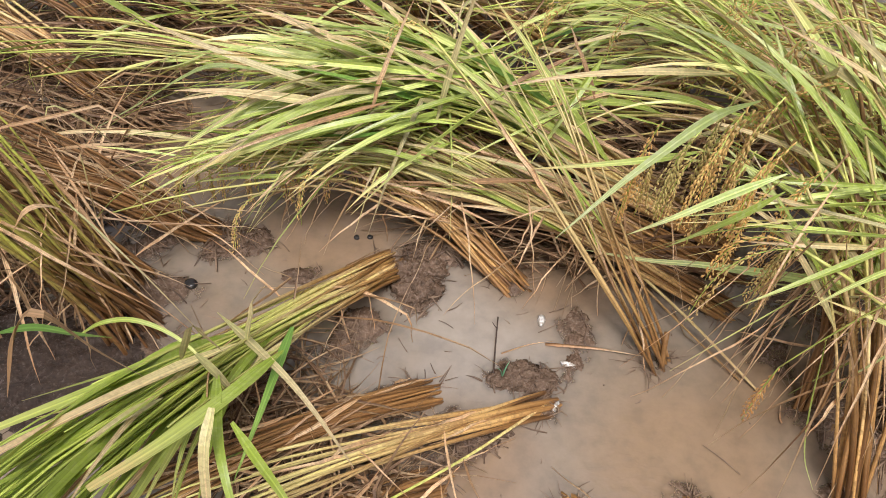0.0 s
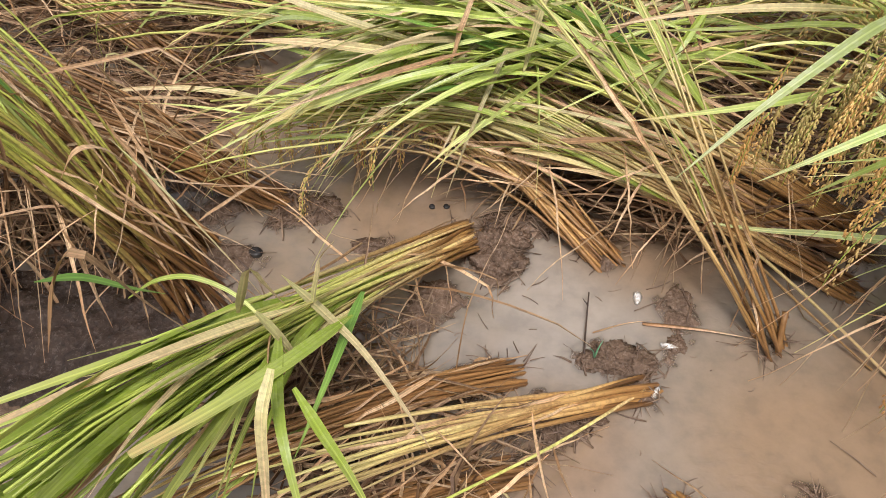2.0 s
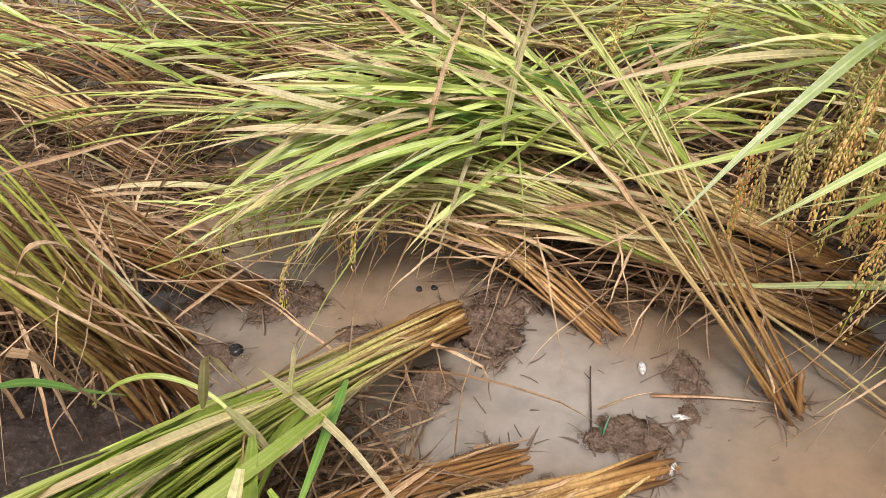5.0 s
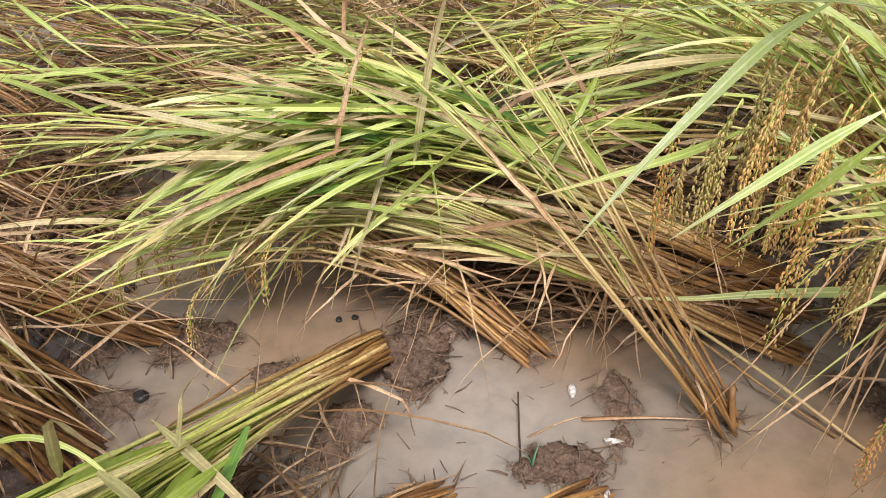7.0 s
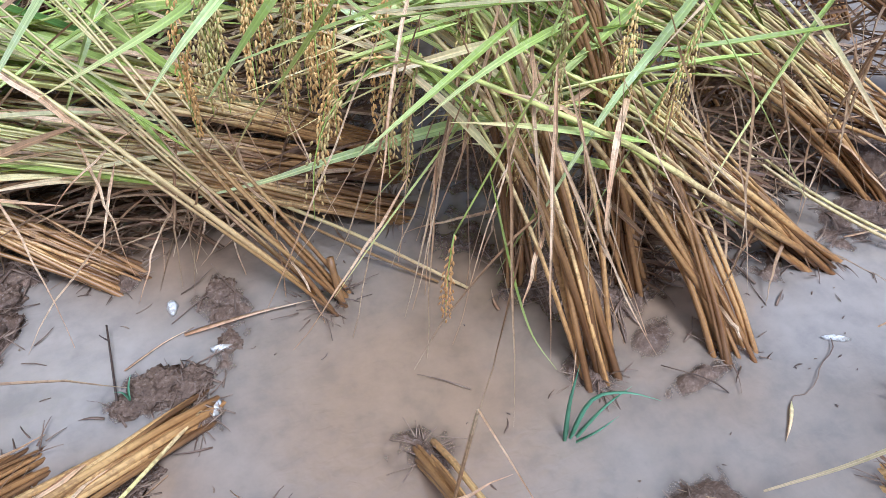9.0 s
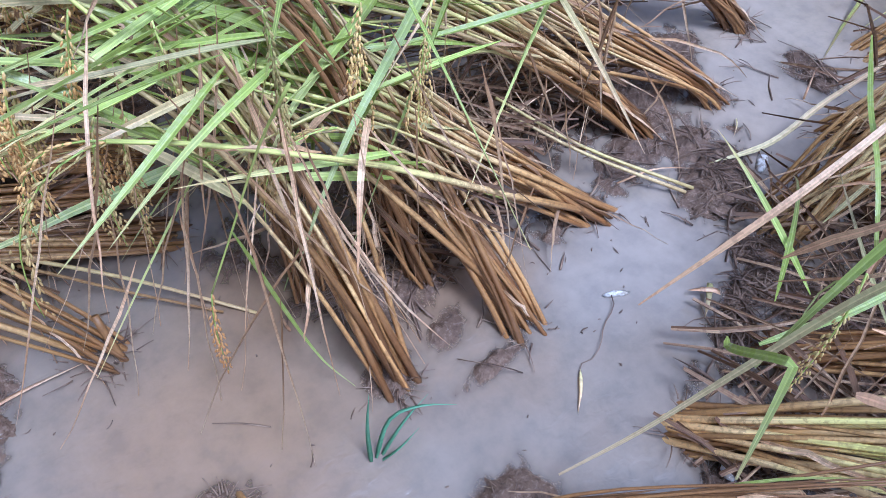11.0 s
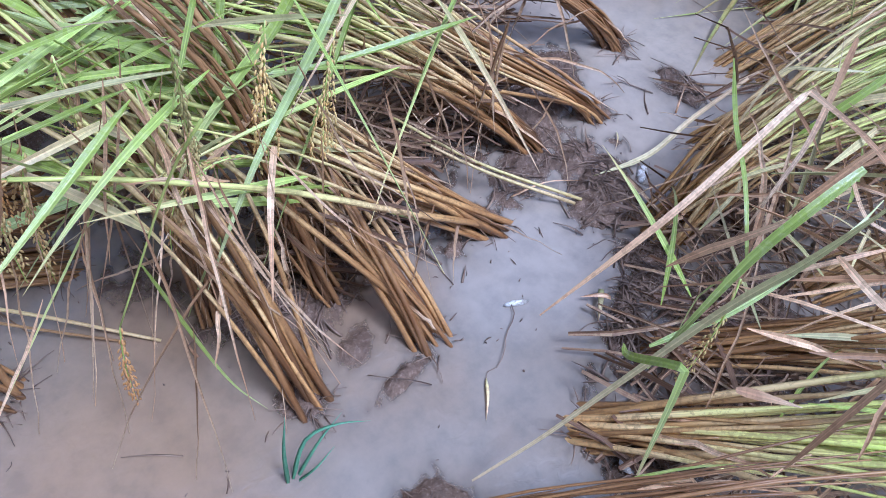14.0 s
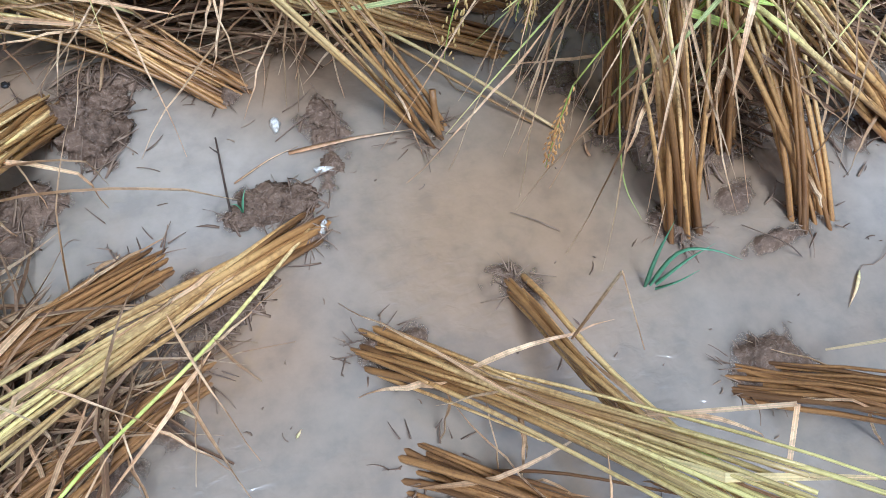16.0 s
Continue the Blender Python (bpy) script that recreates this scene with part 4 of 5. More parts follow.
hero(hillH3, [(0.006, 1.016, 0.270), (-0.082, 1.016, 0.270), (-0.167, 1.011, 0.240), (-0.266, 1.022, 0.170)], 0.013, "green", ends=(0.15, 0.06))
hero(hillH3, [(-0.142, 0.999, 0.220), (-0.236, 1.017, 0.200), (-0.313, 1.027, 0.170), (-0.405, 1.072, 0.100)], 0.012, "green", ends=(0.15, 0.06))
hero(hillH3b, [(-0.102, 0.988, 0.270), (-0.180, 0.988, 0.250), (-0.255, 1.020, 0.220), (-0.358, 1.064, 0.160)], 0.013, "deep", ends=(0.15, 0.06))
hero(hillH3b, [(-0.300, 1.394, 0.300), (-0.398, 1.409, 0.300), (-0.565, 1.448, 0.290), (-0.781, 1.561, 0.270)], 0.013, "pale", ends=(0.15, 0.06))
hero(hillH3b, [(-0.896, 1.716, 0.300), (-0.720, 1.509, 0.300), (-0.605, 1.396, 0.290), (-0.555, 1.392, 0.270)], 0.012, "green", ends=(0.15, 0.06))
hero(hillH3b, [(-0.564, 1.402, 0.270), (-0.654, 1.369, 0.280), (-0.751, 1.396, 0.270), (-0.820, 1.438, 0.250)], 0.013, "green", ends=(0.15, 0.06))
hero(hillJA, [(0.285, 0.596, 0.645), (0.256, 0.617, 0.608), (0.215, 0.607, 0.570), (0.166, 0.585, 0.530), (0.109, 0.555, 0.480)], 0.011, "dewy", ends=(0.15, 0.06), face=OPEN_SIDE)
hero(hillJA, [(0.341, 0.592, 0.560), (0.310, 0.591, 0.540), (0.281, 0.598, 0.510), (0.242, 0.606, 0.470), (0.209, 0.628, 0.420)], 0.010, "dewy", ends=(0.15, 0.06), face=OPEN_SIDE)
hero(hillJB, [(0.345, 0.587, 0.540), (0.305, 0.584, 0.500), (0.278, 0.597, 0.460), (0.253, 0.611, 0.420)], 0.008, "green", ends=(0.15, 0.06), face=OPEN_SIDE)
hero(hillJA, [(0.292, 0.692, 0.560), (0.278, 0.800, 0.500), (0.241, 0.908, 0.430), (0.150, 1.027, 0.350)], 0.012, "green", ends=(0.15, 0.06), face=OPEN_SIDE)
hero(hillJD, [(0.313, 0.747, 0.460), (0.272, 0.787, 0.410), (0.205, 0.827, 0.360), (0.114, 0.877, 0.300)], 0.011, "green", ends=(0.15, 0.06), face=OPEN_SIDE)
hero(hillJA, [(0.344, 0.636, 0.620), (0.352, 0.753, 0.580), (0.354, 0.953, 0.500), (0.318, 1.147, 0.420)], 0.014, "dewy", ends=(0.15, 0.06), face=OPEN_SIDE)
hero(hillF, [(-0.644, 0.800, 0.360), (-0.593, 0.807, 0.413), (-0.583, 0.818, 0.370), (-0.585, 0.849, 0.300)], 0.008, "dry", ends=(0.15, 0.06))
hero(hillE, [(-0.621, 0.876, 0.330), (-0.612, 0.893, 0.351), (-0.575, 0.908, 0.310), (-0.552, 0.923, 0.260), (-0.521, 0.982, 0.172)], 0.007, "pale", ends=(0.15, 0.06))
hero(hillE, [(-0.523, 0.985, 0.170), (-0.475, 0.975, 0.100), (-0.438, 0.973, 0.012)], 0.006, "dry", ends=(0.15, 0.06))
hero(hillF, [(-0.535, 0.597, 0.380), (-0.508, 0.609, 0.415), (-0.490, 0.631, 0.400), (-0.479, 0.645, 0.360), (-0.488, 0.664, 0.320)], 0.010, "dry", ends=(0.15, 0.06))
hero(hillA1, [(-0.469, 0.401, 0.340), (-0.443, 0.427, 0.420), (-0.407, 0.427, 0.459), (-0.379, 0.442, 0.380), (-0.352, 0.463, 0.300)], 0.012, "dry", ends=(0.15, 0.06))
hero(hillA1, [(-0.493, 0.453, 0.380), (-0.464, 0.479, 0.360), (-0.430, 0.495, 0.330), (-0.406, 0.515, 0.300)], 0.012, "deep", ends=(0.15, 0.06))
hero(hillA1, [(-0.309, 0.418, 0.330), (-0.333, 0.385, 0.345), (-0.356, 0.356, 0.350), (-0.377, 0.339, 0.345)], 0.012, "pale", ends=(0.1, 0.05))
hero(hillJE, [(0.605, 0.643, 0.29), (0.569, 0.736, 0.234), (0.43, 0.829, 0.16), (0.335, 0.871, 0.12), (0.244, 0.924, 0.08)], 0.016, "dewy", ends=(0.4, 0.1), face=OPEN_SIDE)
hero(hillJB, [(0.80, 0.645, 0.46), (0.75, 0.637, 0.40), (0.71, 0.635, 0.35), (0.65, 0.62, 0.30), (0.60, 0.612, 0.23), (0.565, 0.615, 0.15)], 0.010, "dewy", ends=(0.5, 0.05), face=OPEN_SIDE)
hero(hillJB, [(0.79, 0.71, 0.41), (0.74, 0.705, 0.36), (0.69, 0.70, 0.33), (0.62, 0.673, 0.31), (0.577, 0.65, 0.29)], 0.015, "green", ends=(0.6, 0.2))
hero(hillJE, [(0.69, 0.665, 0.235), (0.60, 0.735, 0.235), (0.517, 0.781, 0.24)], 0.009, "green", ends=(0.6, 0.2))
hero(hillJB, [(0.706, 0.688, 0.29), (0.633, 0.68, 0.26), (0.578, 0.70, 0.19)], 0.010, "dry", ends=(0.7, 0.3))
hero(hillJB, [(0.675, 0.624, 0.30), (0.63, 0.575, 0.29), (0.566, 0.494, 0.27)], 0.007, "dry", ends=(0.8, 0.2))
hero(hillJD, [(0.56, 0.86, 0.31), (0.60, 0.853, 0.27), (0.66, 0.84, 0.21), (0.72, 0.80, 0.18)], 0.011, "green")
hero(hillJD, [(0.56, 0.88, 0.34), (0.60, 0.86, 0.305), (0.655, 0.82, 0.265), (0.69, 0.74, 0.255), (0.73, 0.66, 0.245)], 0.010, "green")
hero(hillJD, [(0.545, 0.75, 0.34), (0.536, 0.722, 0.26), (0.522, 0.684, 0.17), (0.509, 0.644, 0.07)], 0.006, "dry", 1.2)
across = spline([(0.677, 0.665, 0.24), (0.743, 0.639, 0.18), (0.801, 0.607, 0.13), (0.86, 0.57, 0.09)], 12)[0]
part("stem", tube(across, np.linspace(0.0026, 0.0018, 12), 6), stem_fresh, hillJB, np.full(72, 0.5))
hero(hillJA, [(0.631, 0.648, 0.5), (0.598, 0.645, 0.42), (0.566, 0.648, 0.33)], 0.007, "green")
hero(hillJA, [(0.503, 0.604, 0.27), (0.527, 0.584, 0.14), (0.547, 0.558, 0.05), (0.568, 0.526, 0.006)], 0.008, "green")
stalk = spline([(0.566, 0.567, 0.44), (0.545, 0.6, 0.36), (0.504, 0.612, 0.26), (0.467, 0.607, 0.2)], 10)[0]
part("stem", tube(stalk, np.linspace(0.0016, 0.001, 10), 6), stem_fresh, hillJA, np.full(60, 0.6))
panicle(hillJA, (0.467, 0.607, 0.2), (-0.35, -0.25, -1.0), 0.13, random.Random(5), 85, 0.85, grain_ripe)
for k, (x, y, z, ln) in enumerate(((0.52, 0.7, 0.44, 0.2), (0.47, 0.74, 0.45, 0.2), (0.58, 0.62, 0.47, 0.18), (0.76, 0.63, 0.4, 0.18), (0.70, 0.66, 0.42, 0.18))):
    q = random.Random(k)
    panicle((hillJA, hillJB, hillJD, hillJE)[k % 4], (x, y, z), (q.uniform(-.3, .1), q.uniform(-.2, .1), -0.6), ln, q, 165, q.uniform(0.3, 0.8))
re = random.Random(64)
for k, (x, y, z) in enumerate(((0.261, 0.833, 0.276), (0.26, 0.752, 0.329), (0.314, 0.757, 0.342), (0.378, 0.718, 0.316), (0.437, 0.694, 0.242), (0.364, 0.791, 0.284), (0.310, 0.757, 0.370), (0.371, 0.748, 0.400))):
    for _ in range(3):
        jx, jy, jz = re.gauss(0, 0.012), re.gauss(0, 0.012), re.gauss(0, 0.02)
        ln = re.uniform(0.13, 0.19)
        panicle((hillJA, hillJB, hillJD, hillJE)[k % 4], (x + 0.03 + jx, y + jy, z + ln * 0.9 + jz), (-0.3, re.uniform(-.15, .15), -0.7), ln, re, 120, re.uniform(0.35, 0.9))
rd = random.Random(31)
for k in range(26):
    x, y = rd.uniform(-0.32, 0.02), rd.uniform(1.0, 1.12)
    leaf((hillH3, hillH3b)[k % 2], (x, y, rd.uniform(0.2, 0.3)), (-1.0, rd.uniform(-0.75, -0.2), rd.uniform(-0.05, 0.2)), rd.uniform(0.2, 0.32), rd.uniform(0.008, 0.017), rd,
         rd.choice(("green", "green", "green", "pale")), rd.uniform(1.2, 3.2), 12, 0.012)
for k in range(16):
    q = random.Random(50 + k)
    x = -0.46 + 0.024 * k + q.uniform(-.01, .01)
    panicle((hillH3, hillH3b, hillH1)[k % 3], (x, 1.03 + q.uniform(-.04, .06), 0.19 + q.uniform(-.03, .03)), (-0.2, -0.08, -0.6), q.uniform(0.10, 0.15), q, 95, q.uniform(0.35, 0.75))
def strips(owners, count, seed, box, aim, length, width=(0.0022, 0.0062), kinds=("dry",), scatter=0.3, droop=0.5):
    """Long straight dead strips hanging from or lying over the hills. box: low and high of x, y and z."""
    r = random.Random(seed)
    for _ in range(count):
        p = vec([r.uniform(*b) for b in box])
        d = vec(aim) + vec([r.gauss(0, scatter) for _ in range(3)])
        owner = min(owners, key=lambda h: (h.location.x - p[0]) ** 2 + (h.location.y - p[1]) ** 2)
        path = grow_blade(p, d, r.uniform(*length), droop * r.uniform(0, 1.6), (r.gauss(0, 0.5), r.gauss(0, 0.5)), 9, 0.006, None, True)
        kind = r.choice(kinds)
        if kind == "dry":
            path = path + np.array([[r.gauss(0, 0.0009) for _ in range(3)] for _ in range(9)])
        geo = blade(path, blade_widths(r.uniform(*width), 9), r.uniform(0.2, 0.9), r.uniform(-1.6, 1.6))
        part("dry_leaf" if kind == "dry" else "leaf", geo, {"dry": leaf_dry, "pale": leaf_pale, "green": leaf_green}[kind], owner, geo[2] / 8, sharp=True)


standing = (hillJA, hillJB, hillJC, hillJD, hillJE, hillJG)
strips(standing, 18, 1, ((0.40, 0.62), (0.60, 0.78), (0.30, 0.46)), (-0.3, -0.1, -1.0), (0.2, 0.38), scatter=0.16, droop=0.2)
strips(standing, 30, 2, ((0.48, 0.80), (0.54, 0.76), (0.22, 0.40)), (0.1, -0.25, -1.0), (0.2, 0.4), scatter=0.2, droop=0.2)
strips(standing, 30, 3, ((0.75, 1.1), (0.60, 0.82), (0.16, 0.32)), (0.3, -0.3, -0.9), (0.14, 0.28), scatter=0.25)
strips(standing, 34, 4, ((0.62, 1.1), (0.62, 0.9), (0.26, 0.44)), (-0.7, 0.0, -0.2), (0.28, 0.48), (0.006, 0.013), ("green", "green", "green", "pale"), 0.4, 0.3)
strips(standing, 18, 11, ((0.50, 0.68), (0.64, 0.80), (0.36, 0.44)), (-0.8, 0.15, -0.05), (0.18, 0.32), (0.006, 0.012), ("green", "green", "green", "pale"), 0.22, 0.2)
strips((hillH3, hillH3b), 34, 12, ((-0.12, 0.12), (1.06, 1.22), (0.26, 0.33)), (-0.85, -0.45, -0.12), (0.3, 0.5), (0.008, 0.016), ("green", "green", "green", "pale"), 0.16, 1.0)
strips((hillH3, hillH3b), 26, 13, ((-0.2, 0.35), (1.0, 1.2), (0.26, 0.34)), (-0.7, 0.1, -0.1), (0.2, 0.36), (0.006, 0.014), ("green", "green", "pale", "dry"), 0.5, 0.8)
strips((hillH3, hillH3b), 46, 14, ((-0.4, -0.02), (1.5, 1.85), (0.26, 0.36)), (0.6, -0.4, -0.12), (0.2, 0.36), (0.005, 0.011), ("dry", "dry", "pale"), 0.3, 0.4)
strips((hillH1, hillH2, hillH2b, hillH3), 44, 5, ((-0.05, 0.42), (0.93, 1.08), (0.10, 0.22)), (-1.0, 0.3, 0.12), (0.2, 0.4), (0.005, 0.012), ("dry", "dry", "pale"), 0.16, 0.8)
strips((hillH1, hillH2, hillH2b), 20, 6, ((-0.05, 0.4), (0.92, 1.0), (0.10, 0.2)), (0.1, -0.6, -0.6), (0.1, 0.24), scatter=0.4)
strips((hillA2, hillA3, hillA4), 18, 8, ((-0.22, 0.06), (0.42, 0.58), (0.07, 0.13)), (-0.7, -0.55, 0.0), (0.12, 0.3), scatter=0.25)
strips((hillA2, hillA3, hillA4), 16, 9, ((-0.22, 0.04), (0.42, 0.56), (0.07, 0.14)), (0.2, -0.5, -0.6), (0.1, 0.2), scatter=0.3)
strips((hillF, hillF2), 46, 21, ((-0.80, -0.52), (0.66, 0.86), (0.16, 0.42)), (0.35, -0.1, -0.8), (0.14, 0.34), (0.003, 0.008), ("dry", "dry", "dry", "pale"), 0.35, 0.6)
strips((hillE, hillF2), 30, 22, ((-0.85, -0.52), (0.86, 0.98), (0.12, 0.26)), (0.7, 0.1, -0.35), (0.14, 0.34), (0.003, 0.007), scatter=0.3)
strips((hillK1, hillK2, hillK3, hillK6), 34, 27, ((0.9, 1.3), (0.0, 0.28), (0.14, 0.28)), (0.5, -0.45, 0.1), (0.2, 0.42), (0.005, 0.012), ("dry", "dry", "pale"), 0.45, 0.8)
hero(hillK3, [(0.981, 0.176, 0.42), (0.926, 0.19, 0.39), (0.891, 0.203, 0.34), (0.841, 0.215, 0.24), (0.828, 0.219, 0.19)], 0.010, "green", ends=(0.7, 0.2), face=BANK_SIDE)
hero(hillK3, [(0.906, 0.14, 0.46), (0.881, 0.164, 0.38), (0.854, 0.194, 0.3), (0.802, 0.235, 0.16), (0.743, 0.263, 0.08), (0.67, 0.292, 0.03)], 0.008, "pale", ends=(0.3, 0.3), face=BANK_SIDE)
hero(hillK1, [(1.194, 0.497, 0.006), (1.28, 0.455, 0.03), (1.37, 0.44, 0.07), (1.45, 0.41, 0.13)], 0.009, "pale", ends=(0.05, 0.5), face=BANK_SIDE)
hero(hillK3, [(0.821, 0.142, 0.26), (0.869, 0.085, 0.24)], 0.010, "dry", 0.4, ends=(0.5, 0.1), face=BANK_SIDE)
hero(hillK1, [(0.815, 0.346, 0.16), (0.956, 0.298, 0.28), (1.148, 0.278, 0.345), (1.151, 0.270, 0.350), (1.077, 0.181, 0.38), (0.974, 0.095, 0.4)], 0.008, "dry", ends=(0.2, 0.5), face=BANK_SIDE)
hero(hillK3, [(0.76, 0.24, 0.29), (0.717, 0.223, 0.34), (0.698, 0.186, 0.393), (0.695, 0.179, 0.387), (0.683, 0.161, 0.26)], 0.007, "green", ends=(0.25, 0.3), face=BANK_SIDE)
hero(hillK3, [(0.679, 0.092, 0.40), (0.697, 0.088, 0.514), (0.699, 0.084, 0.517), (0.708, 0.056, 0.48), (0.712, 0.02, 0.44)], 0.005, "dry", ends=(0.3, 0.4), face=BANK_SIDE)
hero(hillK3, [(0.876, 0.236, 0.160), (0.920, 0.190, 0.240), (0.969, 0.162, 0.310), (0.993, 0.150, 0.350), (1.041, 0.146, 0.360)], 0.009, "dewy", ends=(0.4, 0.1), face=BANK_SIDE)
hero(hillK3, [(1.259, 0.397, 0.270), (1.118, 0.324, 0.290), (1.027, 0.266, 0.300), (0.985, 0.226, 0.270), (0.999, 0.215, 0.220), (0.994, 0.235, 0.150), (0.974, 0.231, 0.100)], 0.006, "green", ends=(0.3, 0.2), face=BANK_SIDE)
hero(hillK3, [(1.341, 0.288, 0.330), (1.204, 0.260, 0.330), (1.119, 0.243, 0.310), (1.067, 0.240, 0.270), (1.050, 0.240, 0.230)], 0.008, "dry", ends=(0.6, 0.3), face=BANK_SIDE)
hero(hillK1, [(1.251, 0.149, 0.300), (1.225, 0.159, 0.310), (1.178, 0.136, 0.300), (1.173, 0.100, 0.250)], 0.010, "green", ends=(0.5, 0.3), face=BANK_SIDE)
hero(hillK1, [(1.339, 0.252, 0.300), (1.300, 0.305, 0.290), (1.290, 0.339, 0.270), (1.253, 0.346, 0.220), (1.234, 0.346, 0.160)], 0.005, "pale", ends=(0.3, 0.2), face=BANK_SIDE)
hero(hillK3, [(1.032, 0.108, 0.330), (0.986, 0.133, 0.330), (0.959, 0.165, 0.300), (0.955, 0.208, 0.240), (0.963, 0.276, 0.150)], 0.005, "dry", ends=(0.3, 0.2), face=BANK_SIDE)
hero(hillK3, [(0.971, 0.146, 0.330), (0.940, 0.103, 0.340), (0.933, 0.066, 0.340), (0.933, 0.034, 0.330)], 0.008, "dry", ends=(0.5, 0.3), face=BANK_SIDE)
hero(hillK3, [(1.147, 0.196, 0.300), (1.074, 0.152, 0.310), (1.069, 0.124, 0.310), (1.092, 0.098, 0.300)], 0.005, "dry", ends=(0.4, 0.3), face=BANK_SIDE)
panicle(hillK3, (0.901, 0.201, 0.3), (-0.05, -0.1, -0.4), 0.2, random.Random(8), 75, 0.5)
hero(hillL1, [(0.318, 0.287, 0.12), (0.371, 0.271, 0.15), (0.494, 0.223, 0.2)], 0.0045, "dry", ends=(0.5, 1))
hero(hillL1, [(0.494, 0.223, 0.2), (0.467, 0.163, 0.15)], 0.005, "dry", ends=(1, 0.6))
hero(hillL2, [(0.338, 0.34, 0.2), (0.351, 0.336, 0.32)], 0.003, "dry", ends=(0.6, 0.8))
hero(hillL2, [(0.351, 0.336, 0.32), (0.394, 0.31, 0.2)], 0.003, "dry", ends=(0.8, 0.3))
stray = spline([(0.17, 0.642, 0.01), (0.037, 0.511, 0.06), (-0.088, 0.396, 0.12), (-0.11, 0.372, 0.13)], 14)[0]
part("stem", tube(stray, np.linspace(0.0026, 0.0018, 14), 6), stem_fresh, hillA3, np.repeat(np.linspace(0.12, 0.5, 14), 6))
for pts, w in (([(0.32, 0.921, 0.06), (0.43, 0.813, 0.03), (0.532, 0.689, 0.004)], 0.003), ([(0.33, 0.90, 0.05), (0.42, 0.80, 0.025), (0.50, 0.715, 0.005)], 0.0024)):
    q = spline(pts, 10)[0]
    part("stem", tube(q, np.linspace(w, w * 0.7, 10), 6), stem_ripe, hillH2, np.full(60, 0.33))
for pts in ([(0.956, 0.719, 0.11), (1.036, 0.61, 0.05), (1.138, 0.477, 0.008)], [(0.953, 0.705, 0.1), (1.027, 0.602, 0.05), (1.123, 0.479, 0.008)]):
    q = spline(pts, 10)[0]
    part("stem", tube(q, np.linspace(0.0022, 0.0028, 10), 6), stem_ripe, hillJG, np.full(60, 0.4))
stub = spline([(0.374, 0.725, -0.02), (0.371, 0.75, 0.03), (0.371, 0.765, 0.06)], 6)[0]
part("stem", tube(stub, np.full(6, 0.0048), 7), stem_brown, hillH5, np.full(42, 0.3))


# ---- small things on the water and the mud ----
def lens_shape(c, a, b, h, turn, sides=9, wave=0.0, seed=0):
    """A small low pebble-like form."""
    r = random.Random(seed)
    verts, faces = [], []
    rows = ((0.55, -0.4), (1.0, 0.0), (0.8, 0.55), (0.35, 0.95))
    for f, z in rows:
        for k in range(sides):
            t = 2 * math.pi * k / sides
            j = 1 + wave * r.uniform(-1, 1)
            x, y = a * f * math.cos(t) * j, b * f * math.sin(t) * j
            verts.append((c[0] + x * math.cos(turn) - y * math.sin(turn), c[1] + x * math.sin(turn) + y * math.cos(turn), c[2] + h * z))
    for i in range(len(rows) - 1):
        for k in range(sides):
            p, q = i * sides + k, i * sides + (k + 1) % sides
            faces.append((p, q, q + sides, p + sides))
    faces += [tuple(range(sides - 1, -1, -1)), tuple(range(3 * sides, 4 * sides))]
    return verts, faces


def clod(x, y, a, b, h, seed):
    """A lump of wet earth, half sunk and knobbly."""
    verts, faces = [], []
    rings, sides = 22, 40
    for i in range(rings):
        t = math.pi * 0.62 * i / (rings - 1)
        for k in range(sides):
            p = 2 * math.pi * k / sides
            d = Vector((math.sin(t) * math.cos(p), math.sin(t) * math.sin(p), math.cos(t)))
            q = d * 1.6 + Vector((seed * 3.1, seed * 1.7, 0))
            f = 1 + 0.3 * noise.noise(q) + 0.3 * noise.noise(q * 2.7) + 0.2 * noise.noise(q * 6.0) + 0.1 * noise.noise(q * 11.0)
            verts.append((x + a * d.x * f, y + b * d.y * f, h * (d.z * f) - h * 0.12))
    for i in range(rings - 1):
        for k in range(sides):
            p, q = i * sides + k, i * sides + (k + 1) % sides
            faces.append((p, p + sides, q + sides, q))
    faces.append(tuple(range((rings - 1) * sides, rings * sides)))
    return verts, faces


for k, (x, y, a, b, h) in enumerate(((-0.05, 0.87, 0.042, 0.036, 0.034), (-0.075, 0.905, 0.035, 0.03, 0.036), (-0.03, 0.92, 0.03, 0.03, 0.022), (-0.015, 0.965, 0.05, 0.026, 0.02), (0.03, 0.975, 0.03, 0.02, 0.014),
                                     (0.125, 0.70, 0.036, 0.028, 0.022), (0.165, 0.69, 0.03, 0.024, 0.018), (0.095, 0.69, 0.02, 0.018, 0.012), (-0.39, 0.965, 0.034, 0.028, 0.012), (-0.43, 0.945, 0.03, 0.022, 0.009), (-0.36, 0.985, 0.02, 0.018, 0.008),
                                     (-0.27, 0.885, 0.03, 0.018, 0.010), (0.05, 0.575, 0.04, 0.03, 0.011), (0.085, 0.6, 0.03, 0.02, 0.009), (1.16, 0.44, 0.045, 0.03, 0.011),
                                     (1.21, 0.48, 0.04, 0.03, 0.009), (0.62, 0.305, 0.03, 0.022, 0.012), (-0.15, 0.79, 0.04, 0.03, 0.012), (0.23, 0.78, 0.018, 0.02, 0.004), (0.235, 0.825, 0.02, 0.024, 0.005), (0.225, 0.735, 0.014, 0.016, 0.004))):
    tagged(part("mud_clod", clod(x, y, a, b, h, k + 1), mud_mat, None), "knobbly lump of wet brown mud rising from the puddle", "mud clod", "mud clods")

